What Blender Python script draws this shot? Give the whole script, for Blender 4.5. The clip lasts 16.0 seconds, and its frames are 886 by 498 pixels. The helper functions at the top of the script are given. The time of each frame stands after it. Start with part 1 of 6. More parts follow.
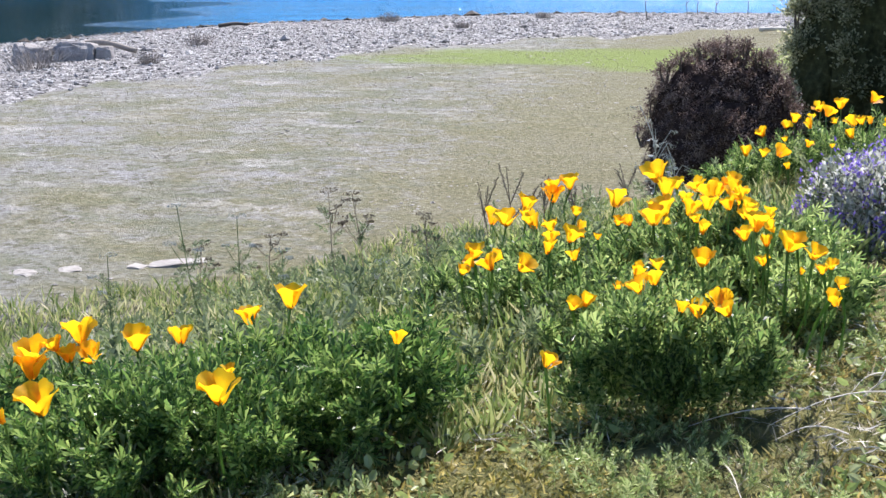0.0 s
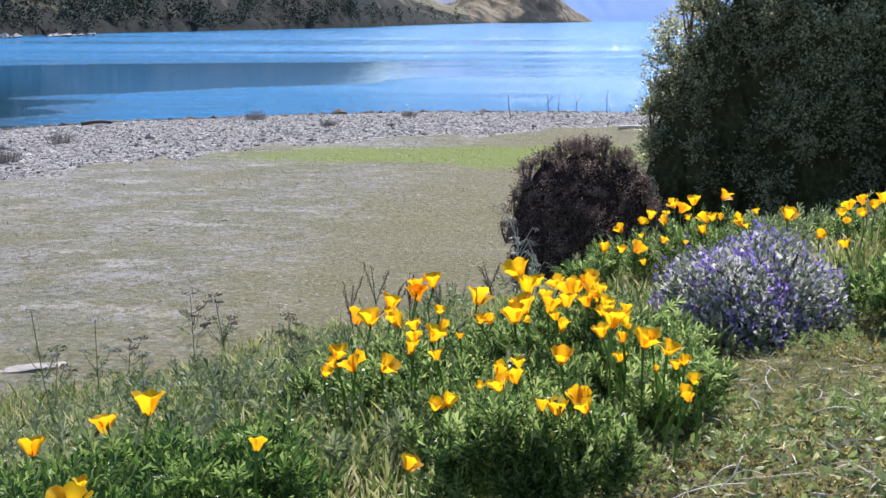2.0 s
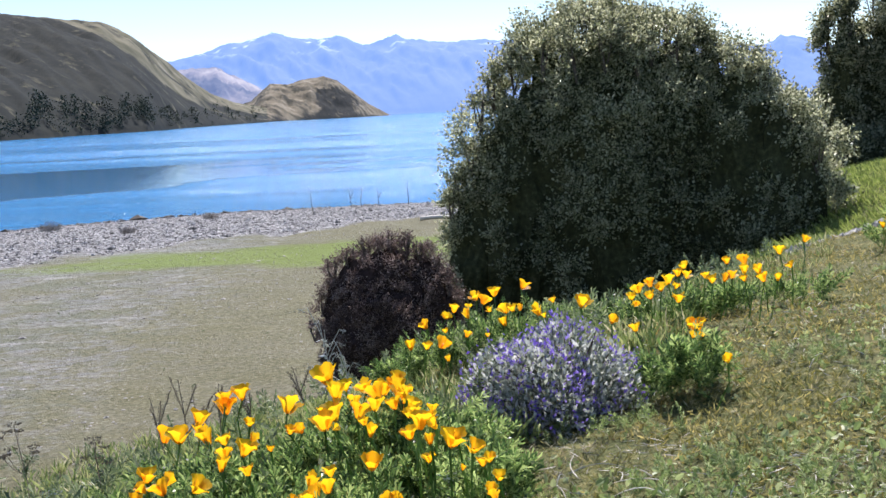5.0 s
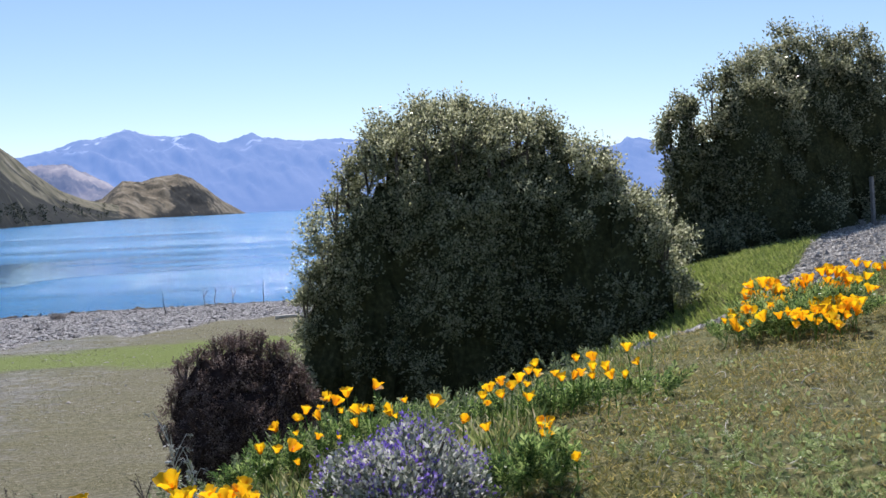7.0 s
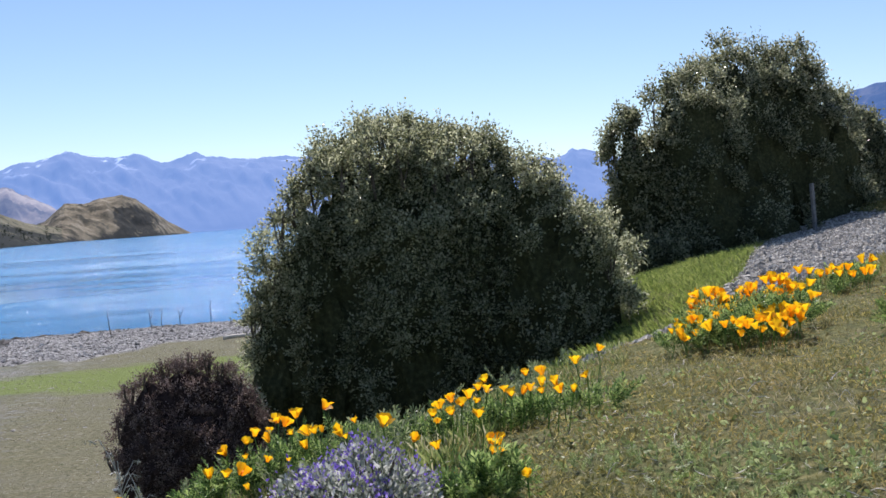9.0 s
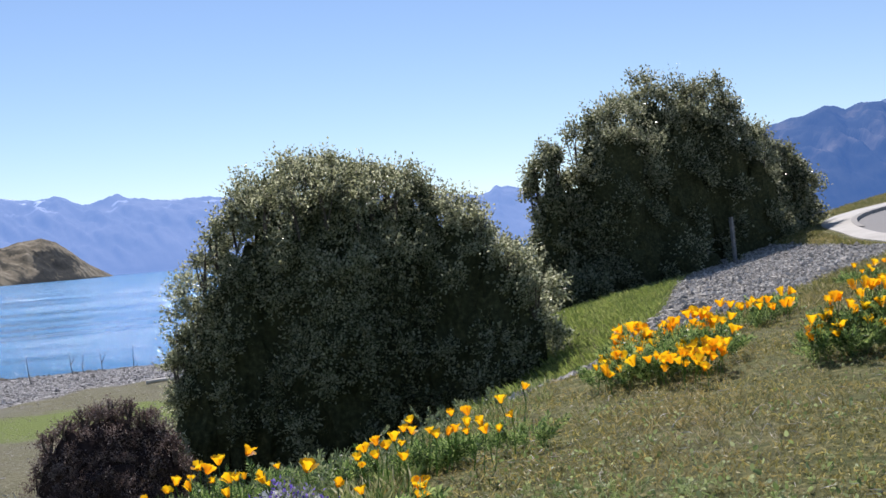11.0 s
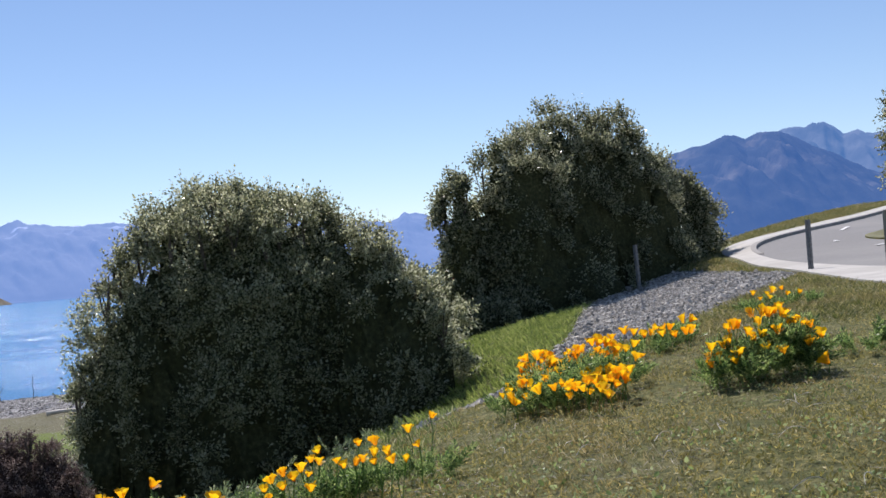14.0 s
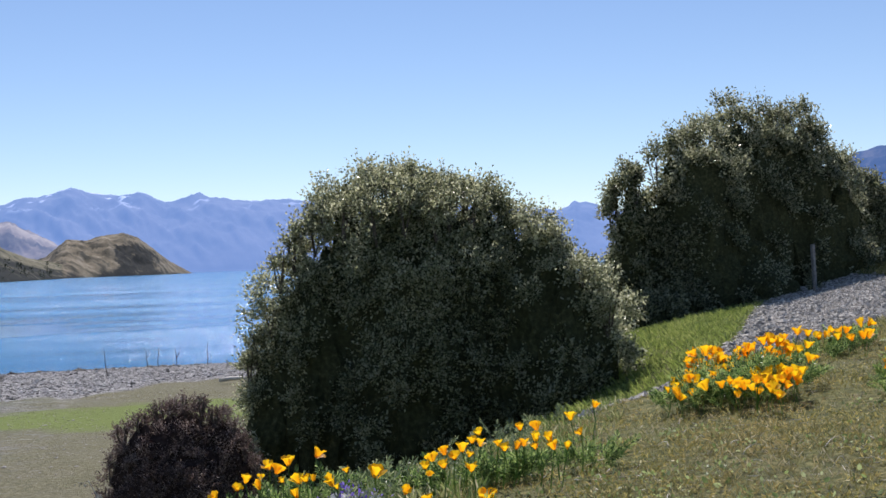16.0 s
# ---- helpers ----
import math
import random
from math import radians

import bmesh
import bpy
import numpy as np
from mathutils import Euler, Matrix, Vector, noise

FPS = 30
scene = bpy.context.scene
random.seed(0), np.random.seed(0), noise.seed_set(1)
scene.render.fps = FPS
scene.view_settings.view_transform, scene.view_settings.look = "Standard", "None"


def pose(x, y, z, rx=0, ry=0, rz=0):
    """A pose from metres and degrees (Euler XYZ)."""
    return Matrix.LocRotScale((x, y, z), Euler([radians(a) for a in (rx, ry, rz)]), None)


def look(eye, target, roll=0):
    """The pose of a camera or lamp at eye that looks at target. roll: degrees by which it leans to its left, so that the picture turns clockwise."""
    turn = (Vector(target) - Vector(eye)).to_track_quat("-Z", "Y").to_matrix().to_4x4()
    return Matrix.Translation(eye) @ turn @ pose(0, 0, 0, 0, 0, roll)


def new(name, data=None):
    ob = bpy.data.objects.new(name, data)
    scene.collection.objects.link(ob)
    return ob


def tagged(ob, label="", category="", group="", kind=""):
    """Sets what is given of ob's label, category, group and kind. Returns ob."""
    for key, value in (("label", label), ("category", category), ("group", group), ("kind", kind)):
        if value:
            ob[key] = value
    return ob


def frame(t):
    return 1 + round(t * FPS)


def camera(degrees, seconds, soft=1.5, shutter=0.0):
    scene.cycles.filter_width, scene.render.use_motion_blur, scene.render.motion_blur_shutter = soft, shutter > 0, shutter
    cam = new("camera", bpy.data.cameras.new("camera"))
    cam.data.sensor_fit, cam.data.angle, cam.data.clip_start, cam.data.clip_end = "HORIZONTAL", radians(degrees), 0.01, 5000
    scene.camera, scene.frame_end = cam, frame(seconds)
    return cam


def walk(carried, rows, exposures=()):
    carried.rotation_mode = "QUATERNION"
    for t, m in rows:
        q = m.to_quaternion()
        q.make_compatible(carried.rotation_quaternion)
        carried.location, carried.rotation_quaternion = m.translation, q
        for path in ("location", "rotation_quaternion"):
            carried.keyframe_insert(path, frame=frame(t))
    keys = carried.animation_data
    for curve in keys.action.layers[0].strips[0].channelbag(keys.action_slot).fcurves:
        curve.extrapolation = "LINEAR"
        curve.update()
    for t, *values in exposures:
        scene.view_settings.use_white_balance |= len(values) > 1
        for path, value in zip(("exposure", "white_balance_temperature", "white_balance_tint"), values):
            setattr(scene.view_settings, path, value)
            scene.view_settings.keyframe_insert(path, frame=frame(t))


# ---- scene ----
EYE = 1.2
cam = camera(40.0, 16.0, soft=1.5)
ROWS = [
    (0.0, -0.068, 0.060, -0.076, 74.90, 0.65, 16.99),
    (0.5, -0.059, 0.058, -0.068, 76.00, 0.95, 16.31),
    (1.0, -0.054, 0.058, -0.066, 77.32, 0.97, 14.91),
    (1.5, -0.051, 0.059, -0.060, 78.51, 0.20, 12.70),
    (2.0, -0.045, 0.061, -0.060, 79.36, 0.14, 10.84),
    (2.5, -0.036, 0.069, -0.058, 80.67, 0.22, 7.90),
    (3.0, -0.033, 0.076, -0.055, 81.37, 0.09, 5.78),
    (3.2, -0.031, 0.075, -0.054, 81.38, 0.20, 5.15),
    (5.3, -0.005, -0.001, -0.002, 84.41, 2.80, 0.66),
    (5.5, -0.000, -0.000, 0.000, 85.07, 2.60, -0.22),
    (6.0, -0.007, -0.008, 0.001, 86.31, 2.20, -1.96),
    (6.5, -0.000, 0.009, 0.006, 86.81, 2.00, -3.42),
    (7.0, 0.014, 0.025, -0.002, 87.84, 2.35, -5.30),
    (7.5, 0.010, 0.021, 0.004, 88.91, 2.59, -6.19),
    (8.0, 0.014, 0.027, 0.006, 88.03, 2.83, -6.80),
    (10.5, 0.039, 0.048, 0.018, 89.69, 4.85, -9.66),
    (11.0, 0.049, 0.068, 0.019, 89.94, 4.55, -11.29),
    (11.5, 0.063, 0.062, 0.019, 89.53, 4.30, -13.65),
    (12.0, 0.064, 0.044, 0.031, 89.58, 4.33, -15.73),
    (12.5, 0.062, 0.042, 0.031, 89.74, 4.39, -15.75),
    (13.0, 0.059, 0.046, 0.032, 90.31, 4.58, -15.82),
    (13.5, 0.058, 0.029, 0.025, 90.76, 4.22, -16.04),
    (14.0, 0.045, 0.024, 0.035, 90.86, 4.63, -15.62),
    (14.5, 0.047, 0.015, 0.027, 90.47, 5.05, -13.66),
    (15.0, 0.051, 0.037, 0.030, 90.45, 4.54, -11.68),
    (15.5, 0.036, 0.031, 0.036, 90.44, 3.18, -9.95),
    (16.0, 0.032, 0.030, 0.026, 90.67, 1.80, -7.76),
]
walk(cam, [(t, pose(x, y, EYE + z, rx, ry, rz)) for t, x, y, z, rx, ry, rz in ROWS],
     exposures=[(0.0, 1.0, 6220, 17), (0.8, 0.78, 6220, 17), (1.5, 0.58, 6220, 17), (2.4, 0.7, 6220, 17), (3.2, 0.8, 6220, 17), (5.3, 0.54, 6200, 17), (6.2, 0.28, 6220, 17), (8.0, 0.18, 6220, 17), (11.0, 0.14, 6270, 17), (12.5, 0.06, 6270, 17), (16.0, 0.05, 6280, 17)])

# ---- world, sun ----
SUN_AZ, SUN_EL = 2.0, 50.0
world = bpy.data.worlds.new("sky")
scene.world = world
world.use_nodes = True
wn = world.node_tree
sky = wn.nodes.new("ShaderNodeTexSky")
sky.sky_type = "NISHITA"
sky.sun_disc = False
sky.sun_elevation, sky.sun_rotation = radians(SUN_EL), radians(SUN_AZ)
sky.altitude, sky.air_density, sky.dust_density, sky.ozone_density = 1500.0, 1.0, 0.0, 2.5
wn.nodes["Background"].inputs["Strength"].default_value = 0.104
wn.links.new(sky.outputs[0], wn.nodes["Background"].inputs["Color"])

sun_light = bpy.data.lights.new("sun", "SUN")
sun_light.energy, sun_light.angle, sun_light.color = 5.0, radians(0.53), (1.0, 0.95, 0.87)
sun_dir = Vector((math.sin(radians(SUN_AZ)) * math.cos(radians(SUN_EL)), math.cos(radians(SUN_AZ)) * math.cos(radians(SUN_EL)), math.sin(radians(SUN_EL))))
sun = new("sun", sun_light)
sun.matrix_world = look(sun_dir * 60, (0, 0, 0))

# ---- the lie of the land ----
LAKE = -2.4
RNG = np.random.default_rng(7)


def at(az, d):
    """A place in plan: degrees to the right of the y axis, metres from the origin."""
    return d * math.sin(radians(az)), d * math.cos(radians(az))


def smooth(t):
    t = np.clip(t, 0, 1)
    return t * t * (3 - 2 * t)


def bank(x, y):
    """Metres to the right of the bank's crest, and along it."""
    return 0.862 * (x - 0.2) - 0.506 * (y - 6), 0.506 * (x - 0.2) + 0.862 * (y - 6)


def shore(x, y):
    """0 at the beach's inner edge, 1 at the waterline."""
    az, r = np.degrees(np.arctan2(x, y)), np.hypot(x, y)
    inner = np.interp(az, [-110, -70, -38, -28, -17, -7, -2, 8, 18, 26, 60], [200, 15, 21.5, 25, 30, 33, 36, 41, 50, 240, 800])
    edge = np.interp(az, [-110, -70, -38, -26, -12, -2, 8, 18, 26, 60], [240, 36, 40, 45.5, 48.5, 48.5, 53, 64, 300, 900])
    inner = inner * (1 + 0.02 * np.sin(az * 0.9) + 0.012 * np.sin(az * 2.3 + 1))
    return (r - inner) / (edge - inner), r - edge


def ground(x, y):
    x, y = np.asarray(x, float), np.asarray(y, float)
    u, v = bank(x, y)
    vv = np.clip(v, -8, 58)
    top = 0.54 * np.tanh(np.maximum(u, 0) / 3) + 0.012 * vv + 0.055 * np.minimum(vv, 0) + 0.05 * 2 * np.logaddexp(0, (vv - 20) / 2)
    low = -1.65 - 0.008 * (np.clip(y, -40, 90) - 10)
    steep = np.exp(-((v - 6.5) / 3) ** 2)
    z = top + (low - top) * smooth((0.5 + 0.6 * steep - u) / (5.5 - 2 * steep + 0.45 * np.clip(v - 6, 0, 10)))
    uc = np.interp(v, [24, 28.6, 36, 44.7, 60], [1.0, 0.8, 3.1, 6.4, 13.0])
    z = z - 1.6 * smooth((uc - u) / 5) * smooth((v - 24) / 5) * smooth((u + 11) / 5)
    bumps = 0.03 * np.sin(x * 1.3 + 0.7 * np.sin(y * 0.9)) * np.cos(y * 1.1 + 1) + 0.012 * np.sin(x * 3.7 + y * 2.1)
    z = z + bumps * smooth((18 - np.hypot(x, y)) / 6)
    w, past = shore(x, y)
    z = np.where(w > 0, z + (LAKE - z) * np.clip(w, 0, 1) ** 1.15, z)
    return np.where(w > 1, LAKE - 0.07 * np.clip(past, 0, 400), z)


def gz(x, y):
    return float(ground(x, y))


# ---- meshes ----
def mesh_from(name, verts, faces, materials=(), smooth_shade=False):
    """verts (n, 3); faces: an (m, k) array, or a list of them."""
    groups = faces if isinstance(faces, list) else [faces]
    groups = [np.asarray(g) for g in groups if len(g)]
    me = bpy.data.meshes.new(name)
    loops = np.concatenate([g.ravel() for g in groups])
    sizes = np.concatenate([np.full(len(g), g.shape[1]) for g in groups])
    starts = np.concatenate([[0], np.cumsum(sizes)[:-1]])
    me.vertices.add(len(verts))
    me.vertices.foreach_set("co", np.asarray(verts, np.float32).ravel())
    me.loops.add(len(loops))
    me.loops.foreach_set("vertex_index", loops.astype(np.int32))
    me.polygons.add(len(sizes))
    me.polygons.foreach_set("loop_start", starts.astype(np.int32))
    me.polygons.foreach_set("use_smooth", np.full(len(sizes), smooth_shade))
    for m in materials:
        me.materials.append(m)
    me.update(calc_edges=True)
    me.validate()
    return me


def frames(direction, spin):
    """Rotation matrices whose y axis is direction, turned about it by spin."""
    d = direction / (np.linalg.norm(direction, axis=1, keepdims=True) + 1e-9)
    ref = np.where(np.abs(d[:, 2:3]) < 0.95, np.array([[0, 0, 1.0]]), np.array([[1.0, 0, 0]]))
    a = np.cross(d, ref)
    a /= np.linalg.norm(a, axis=1, keepdims=True)
    b = np.cross(a, d)
    c, s = np.cos(spin)[:, None], np.sin(spin)[:, None]
    return np.stack([a * c + b * s, d, -a * s + b * c], axis=2)


def scatter(template, places, turns, sizes):
    """Verts and faces of a template set at many places."""
    tv, tf = template
    tv = np.asarray(tv, float)
    n, k = len(places), len(tv)
    sizes = np.asarray(sizes, float)
    if sizes.ndim == 1:
        sizes = np.repeat(sizes[:, None], 3, 1)
    v = np.einsum("nij,nkj->nki", turns, tv[None] * sizes[:, None, :]) + places[:, None, :]
    offs = (np.arange(n) * k)[:, None, None]
    groups = [(np.asarray(f)[None] + offs).reshape(-1, np.asarray(f).shape[1]) for f in tf]
    return v.reshape(-1, 3), groups


def join(pieces):
    """Several (verts, groups) as one."""
    vs, gs, n = [], [], 0
    for v, groups in pieces:
        gs += [g + n for g in groups]
        vs.append(v)
        n += len(v)
    return np.concatenate(vs), gs


def part(name, data, material, parent=None, label="", smooth_shade=False):
    """One mesh object from (verts, groups), a bmesh or a mesh, under its thing."""
    if isinstance(data, bmesh.types.BMesh):
        me = bpy.data.meshes.new(name)
        data.to_mesh(me)
        data.free()
        me.materials.append(material)
        for p in me.polygons:
            p.use_smooth = smooth_shade
    elif isinstance(data, bpy.types.Mesh):
        me = data
    else:
        me = mesh_from(name, data[0], data[1], [material], smooth_shade)
    ob = new(name, me)
    if parent:
        ob.parent = parent
    if label:
        tagged(ob, label)
    return ob


def thing(name, place, label, category, group="", kind=""):
    ob = new(name)
    ob.location = place
    ob.empty_display_size = 0.1
    return tagged(ob, label, category, group, kind)


def tube(points, radii, sides=6):
    """Verts and faces of a tapered tube along points."""
    pts = np.asarray(points, float)
    d = np.gradient(pts, axis=0)
    f = frames(d, np.zeros(len(pts)))
    ang = np.arange(sides) * 2 * np.pi / sides
    ring = np.stack([np.cos(ang), np.zeros(sides), np.sin(ang)], 1)
    v = np.einsum("nij,kj->nki", f, ring) * np.asarray(radii)[:, None, None] + pts[:, None, :]
    n = len(pts)
    i, k = np.meshgrid(np.arange(n - 1), np.arange(sides), indexing="ij")
    a, b = i * sides + k, i * sides + (k + 1) % sides
    quads = np.stack([a, b, b + sides, a + sides], -1).reshape(-1, 4)
    caps = np.array([np.arange(sides)[::-1], (n - 1) * sides + np.arange(sides)])
    return v.reshape(-1, 3), [quads, caps]


def any_way(n, up=0.0):
    d = RNG.normal(size=(n, 3))
    d /= np.linalg.norm(d, axis=1, keepdims=True)
    d[:, 2] += up
    return d


LEAF = ([(0, 0, 0), (-0.28, 0.45, 0.07), (0, 1, 0), (0.28, 0.45, 0.07)], [[(0, 1, 2), (0, 2, 3)]])
BROAD = ([(0, 0, 0), (-0.3, 0.3, 0.05), (-0.24, 0.75, 0.04), (0, 1, -0.05), (0.24, 0.75, 0.04), (0.3, 0.3, 0.05)],
         [[(0, 1, 2, 3), (0, 3, 4, 5)]])
SLIP = ([(-0.12, 0, 0), (0.12, 0, 0), (0.17, 0.5, 0.08), (0, 1, 0.2)], [[(0, 1, 2)], [(0, 2, 3)]])


# ---- materials ----
def material(name, ramp, scale=6.0, rough=0.8, bump=0.0, bump_scale=40.0, detail=6.0, island=0.0, through_light=0.0,
             second=None, second_scale=0.6, second_mix=0.5, gloss=0.5, metal=0.0, stretch=(1, 1, 1), per_object=0.0, along=""):
    """A noise-coloured surface. ramp: (place, colour) pairs; island: how far each loose piece shifts along the ramp; along: an attribute that runs along the ramp;
    second: a colour laid over in large patches; through_light: the share of light that passes through a leaf."""
    m = bpy.data.materials.new(name)
    m.use_nodes = True
    nt = m.node_tree
    n, l = nt.nodes, nt.links
    bsdf = n["Principled BSDF"]
    bsdf.inputs["Roughness"].default_value = rough
    bsdf.inputs["Metallic"].default_value = metal
    bsdf.inputs["Specular IOR Level"].default_value = gloss
    geo, mapping = n.new("ShaderNodeNewGeometry"), n.new("ShaderNodeMapping")
    mapping.inputs["Scale"].default_value = stretch
    l.new(geo.outputs["Position"], mapping.inputs["Vector"])
    noi = n.new("ShaderNodeTexNoise")
    noi.inputs["Scale"].default_value, noi.inputs["Detail"].default_value, noi.inputs["Roughness"].default_value = scale, detail, 0.6
    l.new(mapping.outputs[0], noi.inputs["Vector"])
    value = noi.outputs["Fac"]
    for amount, node, out in ((island, geo, "Random Per Island"), (per_object, None, "Random")):
        if amount:
            src = node or n.new("ShaderNodeObjectInfo")
            mad = n.new("ShaderNodeMath")
            mad.operation = "MULTIPLY_ADD"
            mad.inputs[1].default_value = amount
            mad.inputs[2].default_value = -amount / 2
            l.new(src.outputs[out], mad.inputs[0])
            add = n.new("ShaderNodeMath")
            l.new(value, add.inputs[0])
            l.new(mad.outputs[0], add.inputs[1])
            value = add.outputs[0]
    if along:
        way, mad = n.new("ShaderNodeAttribute"), n.new("ShaderNodeMath")
        way.attribute_name, mad.operation = along, "MULTIPLY_ADD"
        mad.inputs[1].default_value = 0.36
        l.new(way.outputs["Fac"], mad.inputs[0])
        back = n.new("ShaderNodeMath")
        back.operation = "SUBTRACT"
        back.inputs[1].default_value = 0.18
        l.new(value, back.inputs[0])
        l.new(back.outputs[0], mad.inputs[2])
        value = mad.outputs[0]
    cr = n.new("ShaderNodeValToRGB")
    while len(cr.color_ramp.elements) < len(ramp):
        cr.color_ramp.elements.new(0.5)
    for e, (p, c) in zip(cr.color_ramp.elements, ramp):
        e.position, e.color = p, (*c, 1)
    l.new(value, cr.inputs[0])
    colour = cr.outputs[0]
    if second:
        n2 = n.new("ShaderNodeTexNoise")
        n2.inputs["Scale"].default_value, n2.inputs["Detail"].default_value = second_scale, 4
        l.new(geo.outputs["Position"], n2.inputs["Vector"])
        r2 = n.new("ShaderNodeMapRange")
        r2.inputs[1].default_value, r2.inputs[2].default_value = 0.45, 0.65
        r2.inputs[4].default_value = second_mix
        l.new(n2.outputs["Fac"], r2.inputs[0])
        mx = n.new("ShaderNodeMix")
        mx.data_type = "RGBA"
        l.new(r2.outputs[0], mx.inputs[0])
        l.new(colour, mx.inputs[6])
        mx.inputs[7].default_value = (*second, 1)
        colour = mx.outputs[2]
    l.new(colour, bsdf.inputs["Base Color"])
    if bump:
        nb, bn = n.new("ShaderNodeTexNoise"), n.new("ShaderNodeBump")
        nb.inputs["Scale"].default_value, nb.inputs["Detail"].default_value = bump_scale, 5
        bn.inputs["Strength"].default_value, bn.inputs["Distance"].default_value = bump, 0.5 / bump_scale
        l.new(geo.outputs["Position"], nb.inputs["Vector"])
        l.new(nb.outputs["Fac"], bn.inputs["Height"])
        l.new(bn.outputs[0], bsdf.inputs["Normal"])
    if through_light:
        tr, mix = n.new("ShaderNodeBsdfTranslucent"), n.new("ShaderNodeMixShader")
        mix.inputs[0].default_value = through_light
        l.new(colour, tr.inputs["Color"])
        l.new(bsdf.outputs[0], mix.inputs[1])
        l.new(tr.outputs[0], mix.inputs[2])
        l.new(mix.outputs[0], n["Material Output"].inputs[0])
    return m


LEAF_DARK = material("broad_leaf", [(0.22, (0.12, 0.135, 0.07)), (0.5, (0.34, 0.355, 0.2)), (0.75, (0.62, 0.62, 0.42))], 1.2, rough=0.25, island=0.75, through_light=0.62, gloss=0.45)
# dark copies of the leaf colours: the shrubs' inner shade put into the colour
LEAF_SHADE = material("shaded_inner_leaf", [(0.3, (0.026, 0.03, 0.015)), (0.55, (0.06, 0.064, 0.03)), (0.75, (0.13, 0.13, 0.065))], 16, rough=0.9, gloss=0.03)
PURPLE_SHADE = material("shaded_inner_purple_leaf", [(0.3, (0.025, 0.017, 0.015)), (0.7, (0.08, 0.055, 0.048))], 20, rough=0.9, gloss=0.03)
LEAF_FAR = material("far_leaf", [(0.22, (0.075, 0.088, 0.046)), (0.5, (0.24, 0.255, 0.14)), (0.75, (0.5, 0.5, 0.33))], 1.0, rough=0.25, island=0.75, through_light=0.6, gloss=0.45)
LEAF_PURPLE = material("dark_purple_leaf", [(0.2, (0.065, 0.044, 0.038)), (0.6, (0.185, 0.128, 0.112)), (0.85, (0.42, 0.34, 0.3))], 3.0, rough=0.5, island=0.6, through_light=0.4)
BARK = material("bark", [(0.3, (0.06, 0.045, 0.035)), (0.7, (0.16, 0.13, 0.1))], 18, rough=0.9, bump=0.6, bump_scale=60)
TWIG = material("dry_twig", [(0.3, (0.18, 0.13, 0.09)), (0.7, (0.36, 0.29, 0.22))], 20, rough=0.9, island=0.4)
FROND = material("poppy_leaf", [(0.22, (0.035, 0.085, 0.022)), (0.55, (0.12, 0.235, 0.05)), (0.82, (0.34, 0.46, 0.13))], 3.0, rough=0.36, island=0.9, through_light=0.5)
FROND_GREY = material("grey_poppy_leaf", [(0.22, (0.052, 0.1, 0.03)), (0.55, (0.175, 0.285, 0.075)), (0.82, (0.42, 0.52, 0.18))], 3.0, rough=0.36, island=0.9, through_light=0.6)
PETAL = material("poppy_petal", [(0.2, (0.95, 0.34, 0.003)), (0.5, (0.97, 0.49, 0.005)), (0.75, (0.98, 0.62, 0.01))], 14.0, rough=0.5, through_light=0.68, per_object=0.3, along="rim")
GREY_LEAF = material("grey_green_leaf", [(0.2, (0.17, 0.2, 0.14)), (0.5, (0.43, 0.46, 0.37)), (0.78, (0.75, 0.75, 0.69))], 5, rough=0.45, island=0.8, through_light=0.48)
VIOLET = material("violet_flower", [(0.2, (0.16, 0.09, 0.46)), (0.6, (0.31, 0.21, 0.7)), (0.85, (0.52, 0.42, 0.82))], 8, rough=0.6, island=0.7, through_light=0.45)
GRASS = material("lawn_grass", [(0.2, (0.105, 0.125, 0.032)), (0.5, (0.235, 0.235, 0.072)), (0.75, (0.42, 0.37, 0.15)), (0.95, (0.62, 0.54, 0.32))], 1.1, rough=0.5, island=0.8, through_light=0.45, second=(0.36, 0.27, 0.12), second_scale=0.7, second_mix=0.4)
BANK_GRASS = material("bank_grass", [(0.2, (0.11, 0.17, 0.05)), (0.5, (0.27, 0.34, 0.11)), (0.75, (0.5, 0.5, 0.22)), (0.95, (0.7, 0.64, 0.42))], 1.3, rough=0.5, island=0.8, through_light=0.5)
FLAT = material("flat_grass", [(0.2, (0.12, 0.12, 0.065)), (0.45, (0.25, 0.24, 0.15)), (0.65, (0.42, 0.39, 0.29)), (0.85, (0.62, 0.58, 0.5))], 0.9, rough=0.7, island=0.9, through_light=0.4)
DRY = material("dry_grass", [(0.2, (0.2, 0.18, 0.1)), (0.55, (0.38, 0.34, 0.22)), (0.85, (0.6, 0.55, 0.42))], 1.0, rough=0.7, island=0.8, through_light=0.4)
STRAW = material("dead_stem", [(0.2, (0.34, 0.3, 0.24)), (0.7, (0.7, 0.65, 0.57))], 9, rough=0.7, island=0.6)
WEED = material("weed_leaf", [(0.2, (0.1, 0.14, 0.07)), (0.55, (0.2, 0.26, 0.12)), (0.85, (0.36, 0.4, 0.22))], 2.0, rough=0.5, island=0.7, through_light=0.45)
UMBEL = material("white_umbel", [(0.3, (0.5, 0.48, 0.42)), (0.7, (0.8, 0.79, 0.74))], 60, rough=0.8)
GRAVEL = material("track_gravel", [(0.2, (0.21, 0.195, 0.165)), (0.5, (0.41, 0.38, 0.325)), (0.85, (0.68, 0.63, 0.55))], 2.0, rough=0.85, island=0.6)
STONE = material("beach_stone", [(0.2, (0.12, 0.115, 0.11)), (0.5, (0.27, 0.26, 0.255)), (0.85, (0.47, 0.46, 0.45))], 3.0, rough=0.75, island=0.8)
